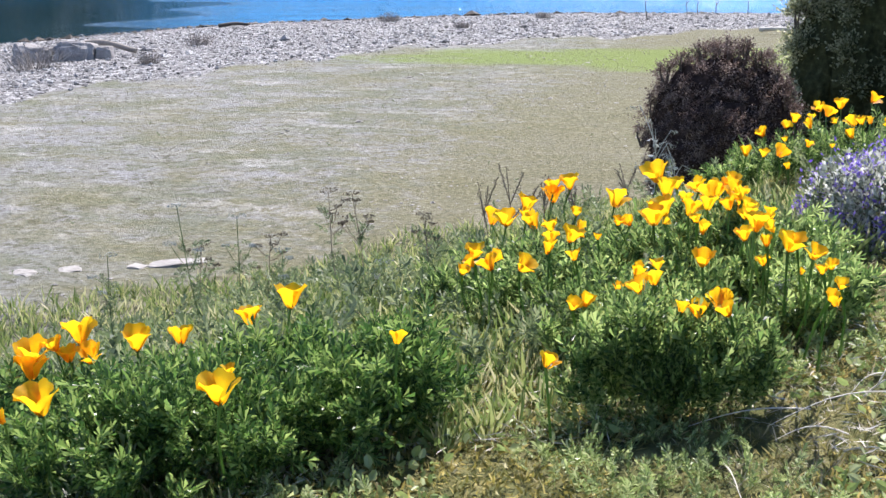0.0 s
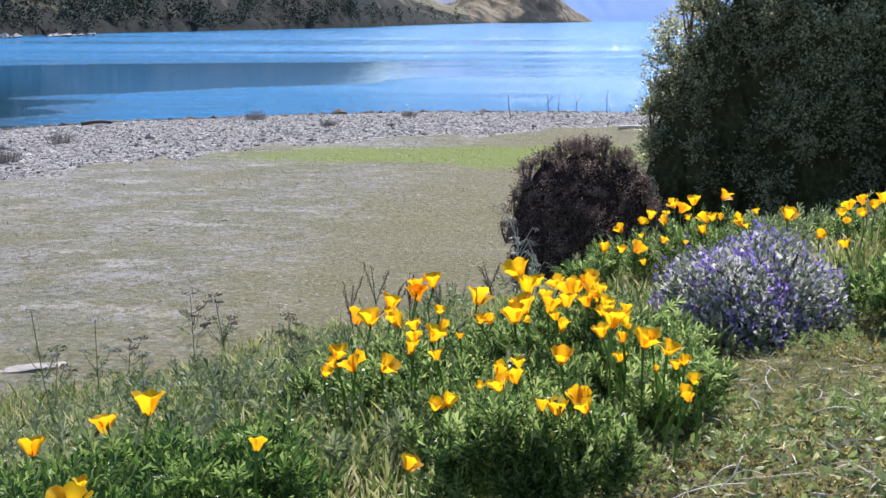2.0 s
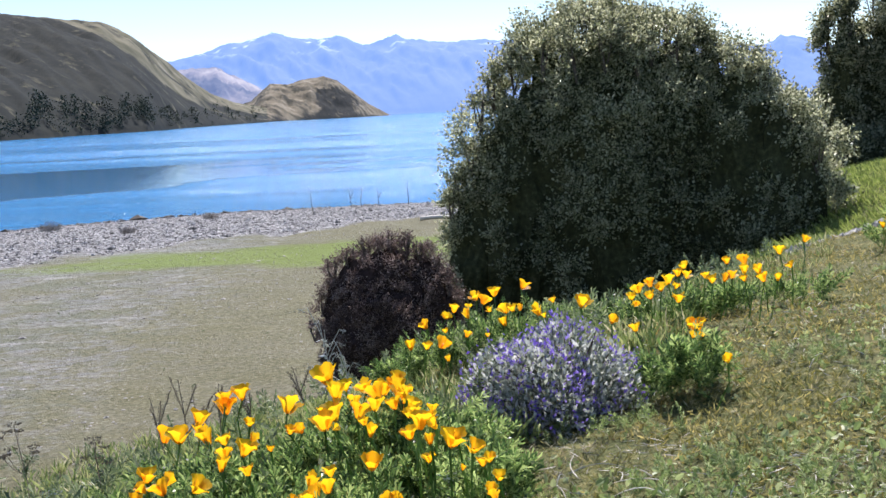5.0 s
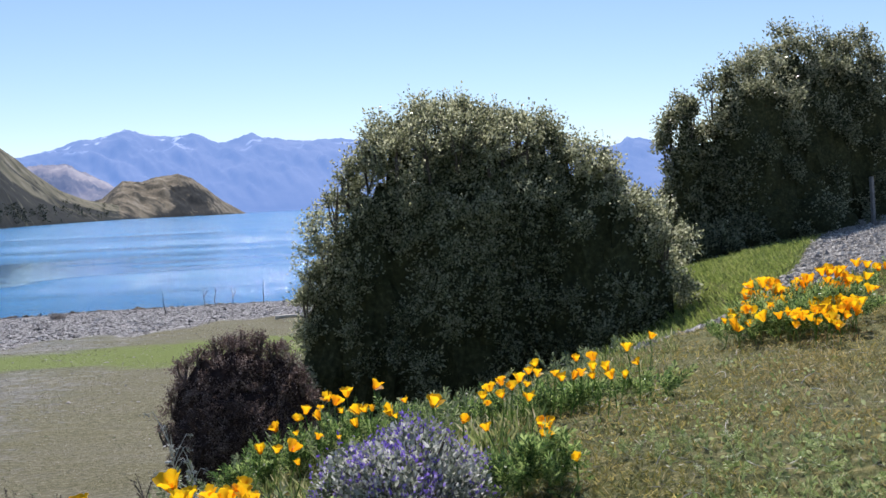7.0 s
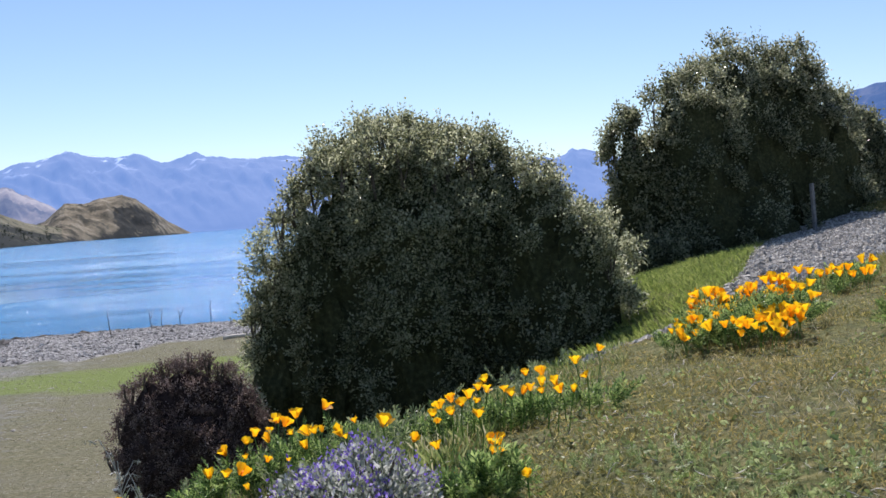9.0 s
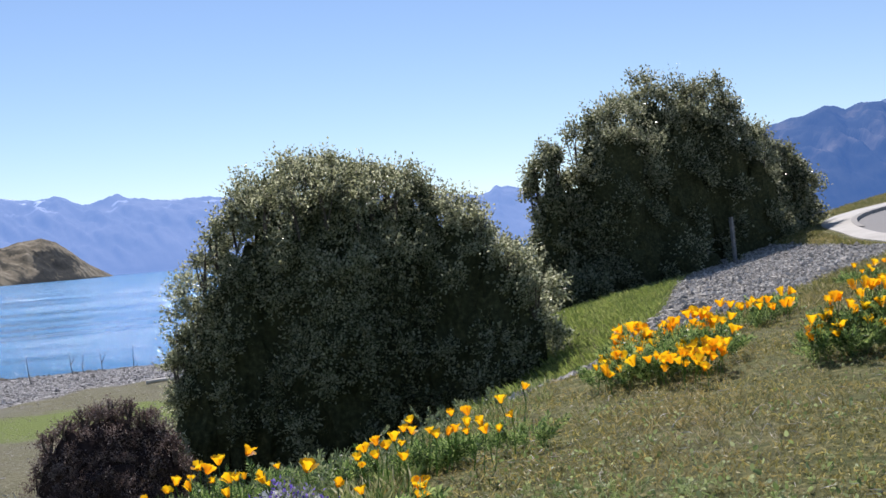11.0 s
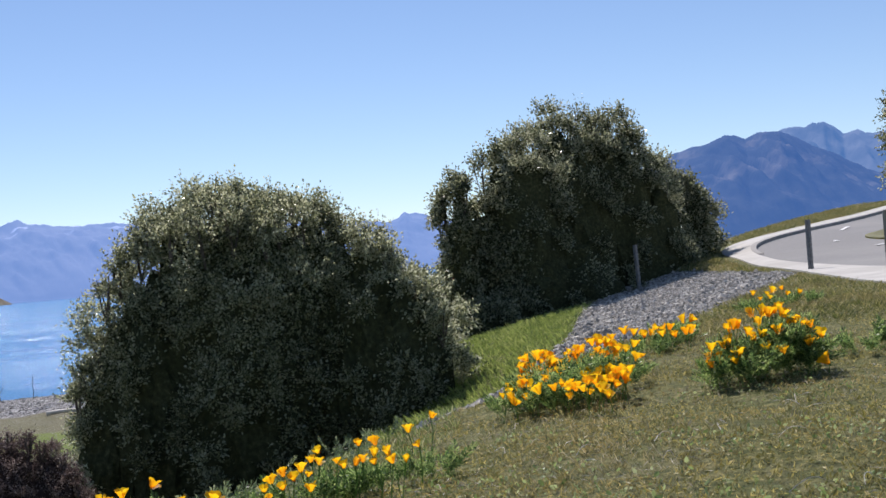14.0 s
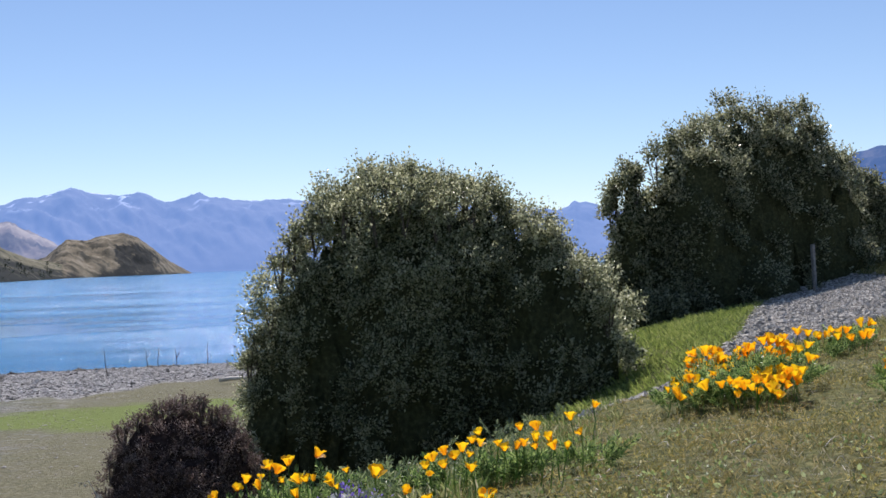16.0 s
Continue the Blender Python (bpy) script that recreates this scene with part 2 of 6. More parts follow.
CONCRETE = material("concrete", [(0.3, (0.42, 0.4, 0.36)), (0.7, (0.55, 0.53, 0.48))], 2.5, rough=0.85, bump=0.2, bump_scale=30, second=(0.34, 0.32, 0.28), second_mix=0.5)
ASPHALT = material("asphalt", [(0.3, (0.17, 0.165, 0.16)), (0.7, (0.24, 0.235, 0.225))], 20, rough=0.85, bump=0.3, bump_scale=90, second=(0.28, 0.27, 0.25), second_scale=0.25, second_mix=0.6)
PAINT = material("road_paint", [(0.3, (0.62, 0.62, 0.6)), (0.7, (0.8, 0.8, 0.78))], 12, rough=0.7)
STEEL = material("galvanised_post", [(0.3, (0.12, 0.12, 0.12)), (0.7, (0.26, 0.26, 0.26))], 25, rough=0.55, metal=0.3)
WOOD = material("weathered_wood", [(0.3, (0.2, 0.17, 0.14)), (0.7, (0.38, 0.34, 0.29))], 10, rough=0.85, bump=0.4, bump_scale=30, stretch=(6, 6, 0.6))


def ground_material():
    m = bpy.data.materials.new("land")
    m.use_nodes = True
    nt = m.node_tree
    n, l = nt.nodes, nt.links
    bsdf = n["Principled BSDF"]
    bsdf.inputs["Roughness"].default_value = 0.95
    bsdf.inputs["Specular IOR Level"].default_value = 0.2
    geo = n.new("ShaderNodeNewGeometry")

    def noise_tex(scale, detail=6.0, stretch=None):
        t = n.new("ShaderNodeTexNoise")
        t.inputs["Scale"].default_value, t.inputs["Detail"].default_value, t.inputs["Roughness"].default_value = scale, detail, 0.65
        if stretch:
            mp = n.new("ShaderNodeMapping")
            mp.inputs["Scale"].default_value = stretch
            l.new(geo.outputs["Position"], mp.inputs["Vector"])
            l.new(mp.outputs[0], t.inputs["Vector"])
        else:
            l.new(geo.outputs["Position"], t.inputs["Vector"])
        return t.outputs["Fac"]

    def ramp(value, stops):
        r = n.new("ShaderNodeValToRGB")
        while len(r.color_ramp.elements) < len(stops):
            r.color_ramp.elements.new(0.5)
        for e, (p, c) in zip(r.color_ramp.elements, stops):
            e.position, e.color = p, (*c, 1)
        l.new(value, r.inputs[0])
        return r.outputs[0]

    def attr(name):
        a = n.new("ShaderNodeAttribute")
        a.attribute_name = name
        return a.outputs["Fac"]

    def edge(value, wobble, amount=0.5):
        """A mask with a ragged edge."""
        a = n.new("ShaderNodeMath")
        a.operation = "MULTIPLY_ADD"
        l.new(wobble, a.inputs[0])
        a.inputs[1].default_value = amount
        l.new(value, a.inputs[2])
        r = n.new("ShaderNodeMapRange")
        r.inputs[1].default_value, r.inputs[2].default_value = 0.5 + amount * 0.5 - 0.12, 0.5 + amount * 0.5 + 0.12
        l.new(a.outputs[0], r.inputs[0])
        return r.outputs[0]

    def mix(fac, a, b, scale=None):
        x = n.new("ShaderNodeMix")
        x.data_type = "RGBA"
        if scale is not None:
            s = n.new("ShaderNodeMath")
            s.operation = "MULTIPLY"
            s.inputs[1].default_value = scale
            l.new(fac, s.inputs[0])
            fac = s.outputs[0]
        l.new(fac, x.inputs[0])
        l.new(a, x.inputs[6])
        l.new(b, x.inputs[7])
        return x.outputs[2]

    fine, mid, wide = noise_tex(38, 6), noise_tex(4.5, 6), noise_tex(0.35, 5, (1, 1.6, 1))
    clod, streaky = noise_tex(16, 9), noise_tex(0.8, 9, (0.7, 1.0, 1))
    field_a = ramp(clod, [(0.3, (0.085, 0.084, 0.056)), (0.45, (0.168, 0.171, 0.126)), (0.62, (0.22, 0.221, 0.174)), (0.78, (0.38, 0.38, 0.33))])
    field_b = ramp(clod, [(0.3, (0.115, 0.112, 0.1)), (0.45, (0.225, 0.225, 0.22)), (0.62, (0.295, 0.295, 0.292)), (0.78, (0.52, 0.52, 0.52))])
    field_g = ramp(clod, [(0.3, (0.085, 0.082, 0.038)), (0.5, (0.16, 0.148, 0.075)), (0.68, (0.27, 0.25, 0.15))])
    patch = ramp(wide, [(0.44, (0, 0, 0)), (0.58, (1, 1, 1))])
    speck = ramp(mid, [(0.42, (0, 0, 0)), (0.62, (1, 1, 1))])
    drawn = ramp(streaky, [(0.47, (0, 0, 0)), (0.56, (1, 1, 1))])
    field = mix(drawn, mix(patch, field_a, field_b), field_b, 0.75)
    scrape = ramp(noise_tex(2.6, 9), [(0.56, (0, 0, 0)), (0.66, (1, 1, 1))])
    pale = ramp(fine, [(0.3, (0.3, 0.29, 0.265)), (0.7, (0.48, 0.465, 0.435))])
    field = mix(scrape, field, pale, 0.6)
    mottle = ramp(noise_tex(2.2, 4, (0.8, 1.0, 1)), [(0.44, (0, 0, 0)), (0.58, (1, 1, 1))])
    dull = ramp(clod, [(0.3, (0.13, 0.127, 0.09)), (0.7, (0.26, 0.25, 0.19))])
    field = mix(mottle, field, dull, 0.35)
    cropped = ramp(noise_tex(1.5, 9, (0.7, 1.0, 1)), [(0.5, (0, 0, 0)), (0.55, (1, 1, 1))])
    moss = ramp(clod, [(0.3, (0.085, 0.095, 0.05)), (0.7, (0.18, 0.19, 0.11))])
    field = mix(cropped, field, moss, 0.55)
    bleached = ramp(noise_tex(1.1, 9, (0.6, 1.2, 1)), [(0.56, (0, 0, 0)), (0.62, (1, 1, 1))])
    chaff = ramp(clod, [(0.3, (0.26, 0.25, 0.225)), (0.7, (0.5, 0.49, 0.46))])
    field = mix(bleached, field, chaff, 0.6)
    tuft = ramp(noise_tex(7.5, 9), [(0.53, (0, 0, 0)), (0.61, (1, 1, 1))])
    dark = ramp(fine, [(0.3, (0.075, 0.072, 0.045)), (0.7, (0.14, 0.135, 0.09))])
    field = mix(tuft, field, dark, 0.9)
    greenish = ramp(noise_tex(0.9, 7), [(0.48, (0, 0, 0)), (0.64, (1, 1, 1))])
    field = mix(greenish, field, field_g, 0.6)
    field = mix(edge(attr("sward"), mid, 0.8), field, field_g, 0.78)
    lush = ramp(fine, [(0.3, (0.11, 0.155, 0.03)), (0.7, (0.21, 0.265, 0.06))])
    field = mix(edge(attr("lush"), wide, 1.2), field, lush, 0.9)
    lawn = ramp(clod, [(0.32, (0.042, 0.052, 0.018)), (0.5, (0.125, 0.135, 0.045)), (0.68, (0.3, 0.265, 0.11))])
    bare = ramp(fine, [(0.3, (0.13, 0.105, 0.06)), (0.7, (0.36, 0.3, 0.19))])
    lawn = mix(speck, lawn, bare, 0.18)
    turf = mix(edge(attr("lawn"), mid, 0.4), field, lawn)
    cobbles = n.new("ShaderNodeTexVoronoi")
    cobbles.inputs["Scale"].default_value = 8.0
    l.new(geo.outputs["Position"], cobbles.inputs["Vector"])
    grit = ramp(cobbles.outputs["Color"], [(0.15, (0.16, 0.155, 0.15)), (0.5, (0.33, 0.32, 0.31)), (0.85, (0.56, 0.55, 0.53))])
    gaps = ramp(cobbles.outputs["Distance"], [(0.35, (1, 1, 1)), (0.7, (0.25, 0.25, 0.25))])
    mul = n.new("ShaderNodeMix")
    mul.data_type, mul.blend_type = "RGBA", "MULTIPLY"
    mul.inputs[0].default_value = 0.8
    l.new(grit, mul.inputs[6])
    l.new(gaps, mul.inputs[7])
    ground_c = mix(edge(attr("stony"), mid, 0.5), turf, mul.outputs[2])
    l.new(ground_c, bsdf.inputs["Base Color"])
    bn = n.new("ShaderNodeBump")
    bn.inputs["Strength"].default_value, bn.inputs["Distance"].default_value = 0.7, 0.04
    rel = n.new("ShaderNodeMath")
    rel.operation = "MULTIPLY_ADD"
    rel.inputs[1].default_value = 1.5
    l.new(clod, rel.inputs[0])
    l.new(fine, rel.inputs[2])
    l.new(rel.outputs[0], bn.inputs["Height"])
    l.new(bn.outputs[0], bsdf.inputs["Normal"])
    return m


def water_material():
    m = bpy.data.materials.new("lake_water")
    m.use_nodes = True
    nt = m.node_tree
    n, l = nt.nodes, nt.links
    bsdf = n["Principled BSDF"]
    # teal of the shallows, darkened further to paint in the hillside's reflection
    shoal_reflection, depth = n.new("ShaderNodeAttribute"), n.new("ShaderNodeMix")
    shoal_reflection.attribute_name, depth.data_type = "shoal_reflection", "RGBA"
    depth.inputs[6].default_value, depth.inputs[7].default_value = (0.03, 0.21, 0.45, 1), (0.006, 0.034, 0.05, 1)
    l.new(shoal_reflection.outputs["Fac"], depth.inputs[0])
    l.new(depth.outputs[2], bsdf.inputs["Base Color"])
    bsdf.inputs["IOR"].default_value = 1.25
    geo = n.new("ShaderNodeNewGeometry")

    def wave(scale, stretch, detail=4.0):
        mp, t = n.new("ShaderNodeMapping"), n.new("ShaderNodeTexNoise")
        mp.inputs["Scale"].default_value = stretch
        t.inputs["Scale"].default_value, t.inputs["Detail"].default_value = scale, detail
        l.new(geo.outputs["Position"], mp.inputs["Vector"])
        l.new(mp.outputs[0], t.inputs["Vector"])
        return t.outputs["Fac"]

    def math_node(kind, a, b, c=None):
        k = n.new("ShaderNodeMath")
        k.operation = kind
        for i, q in enumerate((a, b, c)):
            if q is not None and not isinstance(q, float):
                l.new(q, k.inputs[i])
            elif q is not None:
                k.inputs[i].default_value = q
        return k.outputs[0]

    ripple, swell = wave(5.0, (0.6, 1, 1)), wave(0.7, (0.25, 1.5, 1))
    # cat's paws: long bands of ruffled and smooth water, broad ones and thin ones
    paws, threads = wave(0.035, (0.12, 1.0, 1), 3), wave(0.16, (0.07, 1.0, 1), 3)
    calm = n.new("ShaderNodeAttribute")
    calm.attribute_name = "calm"
    height = math_node("MULTIPLY_ADD", swell, 2.2, ripple)
    rest = math_node("MULTIPLY_ADD", paws, 0.75, calm.outputs["Fac"])
    rest = math_node("MULTIPLY_ADD", threads, 0.55, rest)
    rg = n.new("ShaderNodeMapRange")
    rg.inputs[1].default_value, rg.inputs[2].default_value = 0.52, 0.86
    rg.inputs[3].default_value, rg.inputs[4].default_value = 1.0, 0.03
    l.new(rest, rg.inputs[0])
    bn = n.new("ShaderNodeBump")
    bn.inputs["Distance"].default_value = 0.2
    l.new(rg.outputs[0], bn.inputs["Strength"])
    ro = n.new("ShaderNodeMapRange")
    ro.inputs[3].default_value, ro.inputs[4].default_value = 0.03, 0.2
    l.new(rg.outputs[0], ro.inputs[0])
    l.new(ro.outputs[0], bsdf.inputs["Roughness"])
    l.new(height, bn.inputs["Height"])
    l.new(bn.outputs[0], bsdf.inputs["Normal"])
    return m


def hill_material(name, ramp, scale, haze_glow=None, haze_strength=0.0, second=None, second_scale=0.006, scrub=None):
    """A bare hillside; scrub: the colours of the growth where the "scrub" attribute is high; a blue emission can stand
    in for distance haze.
    """
    m = material(name, ramp, scale, rough=0.95, bump=0.0, detail=9.0, gloss=0.1, second=second, second_scale=second_scale, second_mix=0.9)
    n, l = m.node_tree.nodes, m.node_tree.links
    bsdf = n["Principled BSDF"]
    if scrub:
        old = bsdf.inputs["Base Color"].links[0].from_socket
        geo, noi, cr, mx = n.new("ShaderNodeNewGeometry"), n.new("ShaderNodeTexNoise"), n.new("ShaderNodeValToRGB"), n.new("ShaderNodeMix")
        noi.inputs["Scale"].default_value, noi.inputs["Detail"].default_value, noi.inputs["Roughness"].default_value = scale * 2.2, 8, 0.65
        l.new(geo.outputs["Position"], noi.inputs["Vector"])
        cr.color_ramp.elements[0].position, cr.color_ramp.elements[0].color = 0.35, (*scrub[0], 1)
        cr.color_ramp.elements[1].position, cr.color_ramp.elements[1].color = 0.68, (*scrub[1], 1)
        l.new(noi.outputs["Fac"], cr.inputs[0])
        at_, add, rg = n.new("ShaderNodeAttribute"), n.new("ShaderNodeMath"), n.new("ShaderNodeMapRange")
        at_.attribute_name, add.operation = "scrub", "MULTIPLY_ADD"
        add.inputs[1].default_value = 1.3
        l.new(noi.outputs["Fac"], add.inputs[0])
        l.new(at_.outputs["Fac"], add.inputs[2])
        rg.inputs[1].default_value, rg.inputs[2].default_value = 1.12, 1.42
        l.new(add.outputs[0], rg.inputs[0])
        mx.data_type = "RGBA"
        l.new(rg.outputs[0], mx.inputs[0])
        l.new(old, mx.inputs[6])
        l.new(cr.outputs[0], mx.inputs[7])
        l.new(mx.outputs[2], bsdf.inputs["Base Color"])
    if haze_glow:
        bsdf.inputs["Emission Color"].default_value = (*haze_glow, 1)
        bsdf.inputs["Emission Strength"].default_value = haze_strength
    return m


def add_snow(m, low, high, scale, amount=0.5, colour=(0.75, 0.8, 0.9)):
    """Snow flecks in the gullies between two heights."""
    n, l = m.node_tree.nodes, m.node_tree.links
    bsdf = n["Principled BSDF"]
    old = bsdf.inputs["Base Color"].links[0].from_socket
    geo, sep, noi = n.new("ShaderNodeNewGeometry"), n.new("ShaderNodeSeparateXYZ"), n.new("ShaderNodeTexNoise")
    noi.inputs["Scale"].default_value, noi.inputs["Detail"].default_value = scale, 7
    l.new(geo.outputs["Position"], sep.inputs[0])
    l.new(geo.outputs["Position"], noi.inputs["Vector"])
    up, fleck, mul, mx = n.new("ShaderNodeMapRange"), n.new("ShaderNodeMapRange"), n.new("ShaderNodeMath"), n.new("ShaderNodeMix")
    up.inputs[1].default_value, up.inputs[2].default_value = low, high
    fleck.inputs[1].default_value, fleck.inputs[2].default_value = 1 - amount - 0.02, 1 - amount + 0.04
    mul.operation = "MULTIPLY"
    mx.data_type = "RGBA"
    l.new(sep.outputs["Z"], up.inputs[0])
    l.new(noi.outputs["Fac"], fleck.inputs[0])
    l.new(up.outputs[0], mul.inputs[0])
    l.new(fleck.outputs[0], mul.inputs[1])
    l.new(mul.outputs[0], mx.inputs[0])
    l.new(old, mx.inputs[6])
    mx.inputs[7].default_value = (*colour, 1)
    l.new(mx.outputs[2], bsdf.inputs["Base Color"])


# the scrub's bluish dark end puts some distance haze into the colour
HILL = hill_material("hillside", [(0.36, (0.075, 0.076, 0.045)), (0.48, (0.14, 0.13, 0.085)), (0.6, (0.2, 0.185, 0.125)), (0.74, (0.29, 0.27, 0.22))], 0.03, scrub=((0.006, 0.011, 0.013), (0.03, 0.033, 0.027)))
POINT = hill_material("headland", [(0.36, (0.045, 0.043, 0.032)), (0.46, (0.12, 0.105, 0.075)), (0.56, (0.21, 0.18, 0.128)), (0.72, (0.33, 0.29, 0.22))], 0.035, scrub=((0.01, 0.014, 0.016), (0.034, 0.036, 0.033)))
# the far ranges emit blue in place of the haze before them
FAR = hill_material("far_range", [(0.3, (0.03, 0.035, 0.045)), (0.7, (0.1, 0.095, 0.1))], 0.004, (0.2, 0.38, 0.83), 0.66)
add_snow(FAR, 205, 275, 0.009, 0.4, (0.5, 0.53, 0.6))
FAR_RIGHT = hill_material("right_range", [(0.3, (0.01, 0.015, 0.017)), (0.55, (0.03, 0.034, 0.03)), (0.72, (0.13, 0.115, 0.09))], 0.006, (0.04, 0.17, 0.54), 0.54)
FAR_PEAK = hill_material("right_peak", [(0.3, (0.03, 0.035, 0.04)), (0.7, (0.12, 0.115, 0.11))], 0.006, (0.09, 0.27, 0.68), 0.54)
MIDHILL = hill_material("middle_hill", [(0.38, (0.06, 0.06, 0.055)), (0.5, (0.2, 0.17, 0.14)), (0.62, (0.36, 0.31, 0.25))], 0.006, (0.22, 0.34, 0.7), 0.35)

# ---- the large structure ----
def build_ground():
    naz = 480
    radii = np.concatenate([[0.0], np.geomspace(0.4, 80, 150), np.geomspace(85, 4900, 40)])
    az = np.arange(naz) * 2 * np.pi / naz
    r, a = np.meshgrid(radii[1:], az, indexing="ij")
    x, y = r * np.sin(a), r * np.cos(a)
    z = ground(x, y)
    verts = np.concatenate([[[0, 0, gz(0, 0)]], np.stack([x, y, z], -1).reshape(-1, 3)])
    nr = len(radii) - 1
    i, k = np.meshgrid(np.arange(nr - 1), np.arange(naz), indexing="ij")
    p, q = 1 + i * naz + k, 1 + i * naz + (k + 1) % naz
    quads = np.stack([p, p + naz, q + naz, q], -1).reshape(-1, 4)
    k = np.arange(naz)
    tris = np.stack([np.zeros(naz, int), 1 + k, 1 + (k + 1) % naz], -1)
    me = mesh_from("ground", verts, [quads, tris], [ground_material()], True)
    vx, vy = verts[:, 0], verts[:, 1]
    u, v = bank(vx, vy)
    w, _ = shore(vx, vy)
    masks = {
        "lawn": smooth((u + 5.2) / 1.2),
        "stony": np.maximum(smooth(w * 12 + 0.5), gravel_mask(vx, vy)),
        "sward": smooth((vx + 11) / 12),
        "lush": np.clip(1.32 - np.hypot((vx + 2.5) / 8.5, (vy - 26.5 - 0.12 * (vx + 4)) / 2.6), 0, 1),
    }
    for name, values in masks.items():
        me.attributes.new(name, "FLOAT", "POINT").data.foreach_set("value", values.astype(np.float32))
    return tagged(new("ground", me), "sloping lawn, dry grass flat and shingle beach", "ground", kind="structure")


def gravel_mask(x, y):
    """The gravel track that runs along the crest to the road."""
    u, v = bank(x, y)
    left = np.interp(v, [3, 9.7, 17.6, 20.7, 25], [0.45, 0.44, -0.5, -0.62, -0.5])
    end = np.interp(u, [-0.7, 0.15, 2.35, 3.5], [26, 27, 20.4, 16.8])
    right = np.interp(v, [3, 5, 9, 12.4, 15.3, 18, 26], [0.5, 0.9, 2.0, 2.73, 3.25, 3.6, 3.6])
    return smooth(np.minimum(u - left, right - u) / 0.3 + 0.5) * smooth((v - 2.6) / 0.5) * smooth((end - v) / 1.0)


build_ground()


def build_water():
    """The lake's surface; "calm" marks the unruffled streaks that mirror the hillside."""
    naz, radii = 240, np.concatenate([np.geomspace(34, 200, 150), np.geomspace(206, 4940, 24)])
    r, a = np.meshgrid(radii, np.arange(naz) * 2 * np.pi / naz, indexing="ij")
    verts = np.stack([r * np.sin(a), r * np.cos(a), np.full_like(r, LAKE)], -1).reshape(-1, 3)
    i, k = np.meshgrid(np.arange(len(radii) - 1), np.arange(naz), indexing="ij")
    p, q = i * naz + k, i * naz + (k + 1) % naz
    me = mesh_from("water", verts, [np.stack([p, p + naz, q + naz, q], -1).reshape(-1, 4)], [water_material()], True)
    az, rr = np.degrees(np.arctan2(verts[:, 0], verts[:, 1])), np.hypot(verts[:, 0], verts[:, 1])
    low = np.interp(az, [-34, -24, -14, -9], [58, 62, 68, 84])
    band = smooth((rr - low) / 9) * smooth((108 - rr) / 5) * smooth((-9 - az + 2.0 * np.sin(rr * 0.31) + 1.2 * np.sin(rr * 0.83)) / 4)
    threads = 0.7 * smooth((-az + 9) / 6) * np.maximum(np.exp(-((rr - 84 - 0.25 * az) / 2.2) ** 2), np.exp(-((rr - 97 - 0.4 * az) / 1.6) ** 2))
    cove = smooth((-26 - az + 1.6 * np.sin(rr * 0.9) + 1.2 * np.sin(rr * 0.37)) / 14) * smooth((85 - rr) / 30)
    # reaches past the shallows, where the colour stands in for the mirrored hill
    shoal_reflection = smooth((-24 - az) / 10) * smooth((95 - rr) / 40)
    me.attributes.new("shoal_reflection", "FLOAT", "POINT").data.foreach_set("value", shoal_reflection.astype(np.float32))
    me.attributes.new("calm", "FLOAT", "POINT").data.foreach_set("value", np.clip(band + cove + threads, 0, 1).astype(np.float32))
    return tagged(new("water", me), "calm blue mountain lake with light ripples", "lake", kind="structure")


build_water()


def wavelets(name, n, az, d, size, label):
    """Small ripples added as tents, sloped so that the sun glints towards the camera."""
    a, r = np.radians(RNG.uniform(*az, n)), RNG.uniform(*d, n)
    _, past = shore(r * np.sin(a), r * np.cos(a))
    a, r = a[past > 0.6], r[past > 0.6]
    n = len(a)
    tent = ([(-1, -0.28, 0), (1, -0.28, 0), (0.8, 0, 0.14), (-0.8, 0, 0.14), (1, 0.3, 0), (-1, 0.3, 0)], [[(0, 1, 2, 3), (3, 2, 4, 5)]])
    ways = np.stack([RNG.normal(size=n) * 0.35, np.ones(n), RNG.normal(size=n) * 0.05], 1)
    k = size * RNG.uniform(0.5, 1.3, n)
    data = scatter(tent, np.stack([r * np.sin(a), r * np.cos(a), np.full(n, LAKE + 0.002)], 1), frames(ways, np.pi + RNG.normal(size=n) * 0.04), np.stack([k, k, k * RNG.uniform(0.75, 1.25, n)], 1))
    return tagged(part(name, data, RIPPLE, smooth_shade=False), label, "water", kind="stuff")


RIPPLE = material("ripple_water", [(0.3, (0.01, 0.13, 0.33)), (0.7, (0.02, 0.2, 0.45))], 0.3, rough=0.16, gloss=0.5)
wavelets("ripples", 2600, (-24, 5), (48, 58), 0.027, "small glinting ripples along the beach")
wavelets("ripples", 2200, (-9, 6), (100, 230), 0.075, "glinting ripples out on the lake")


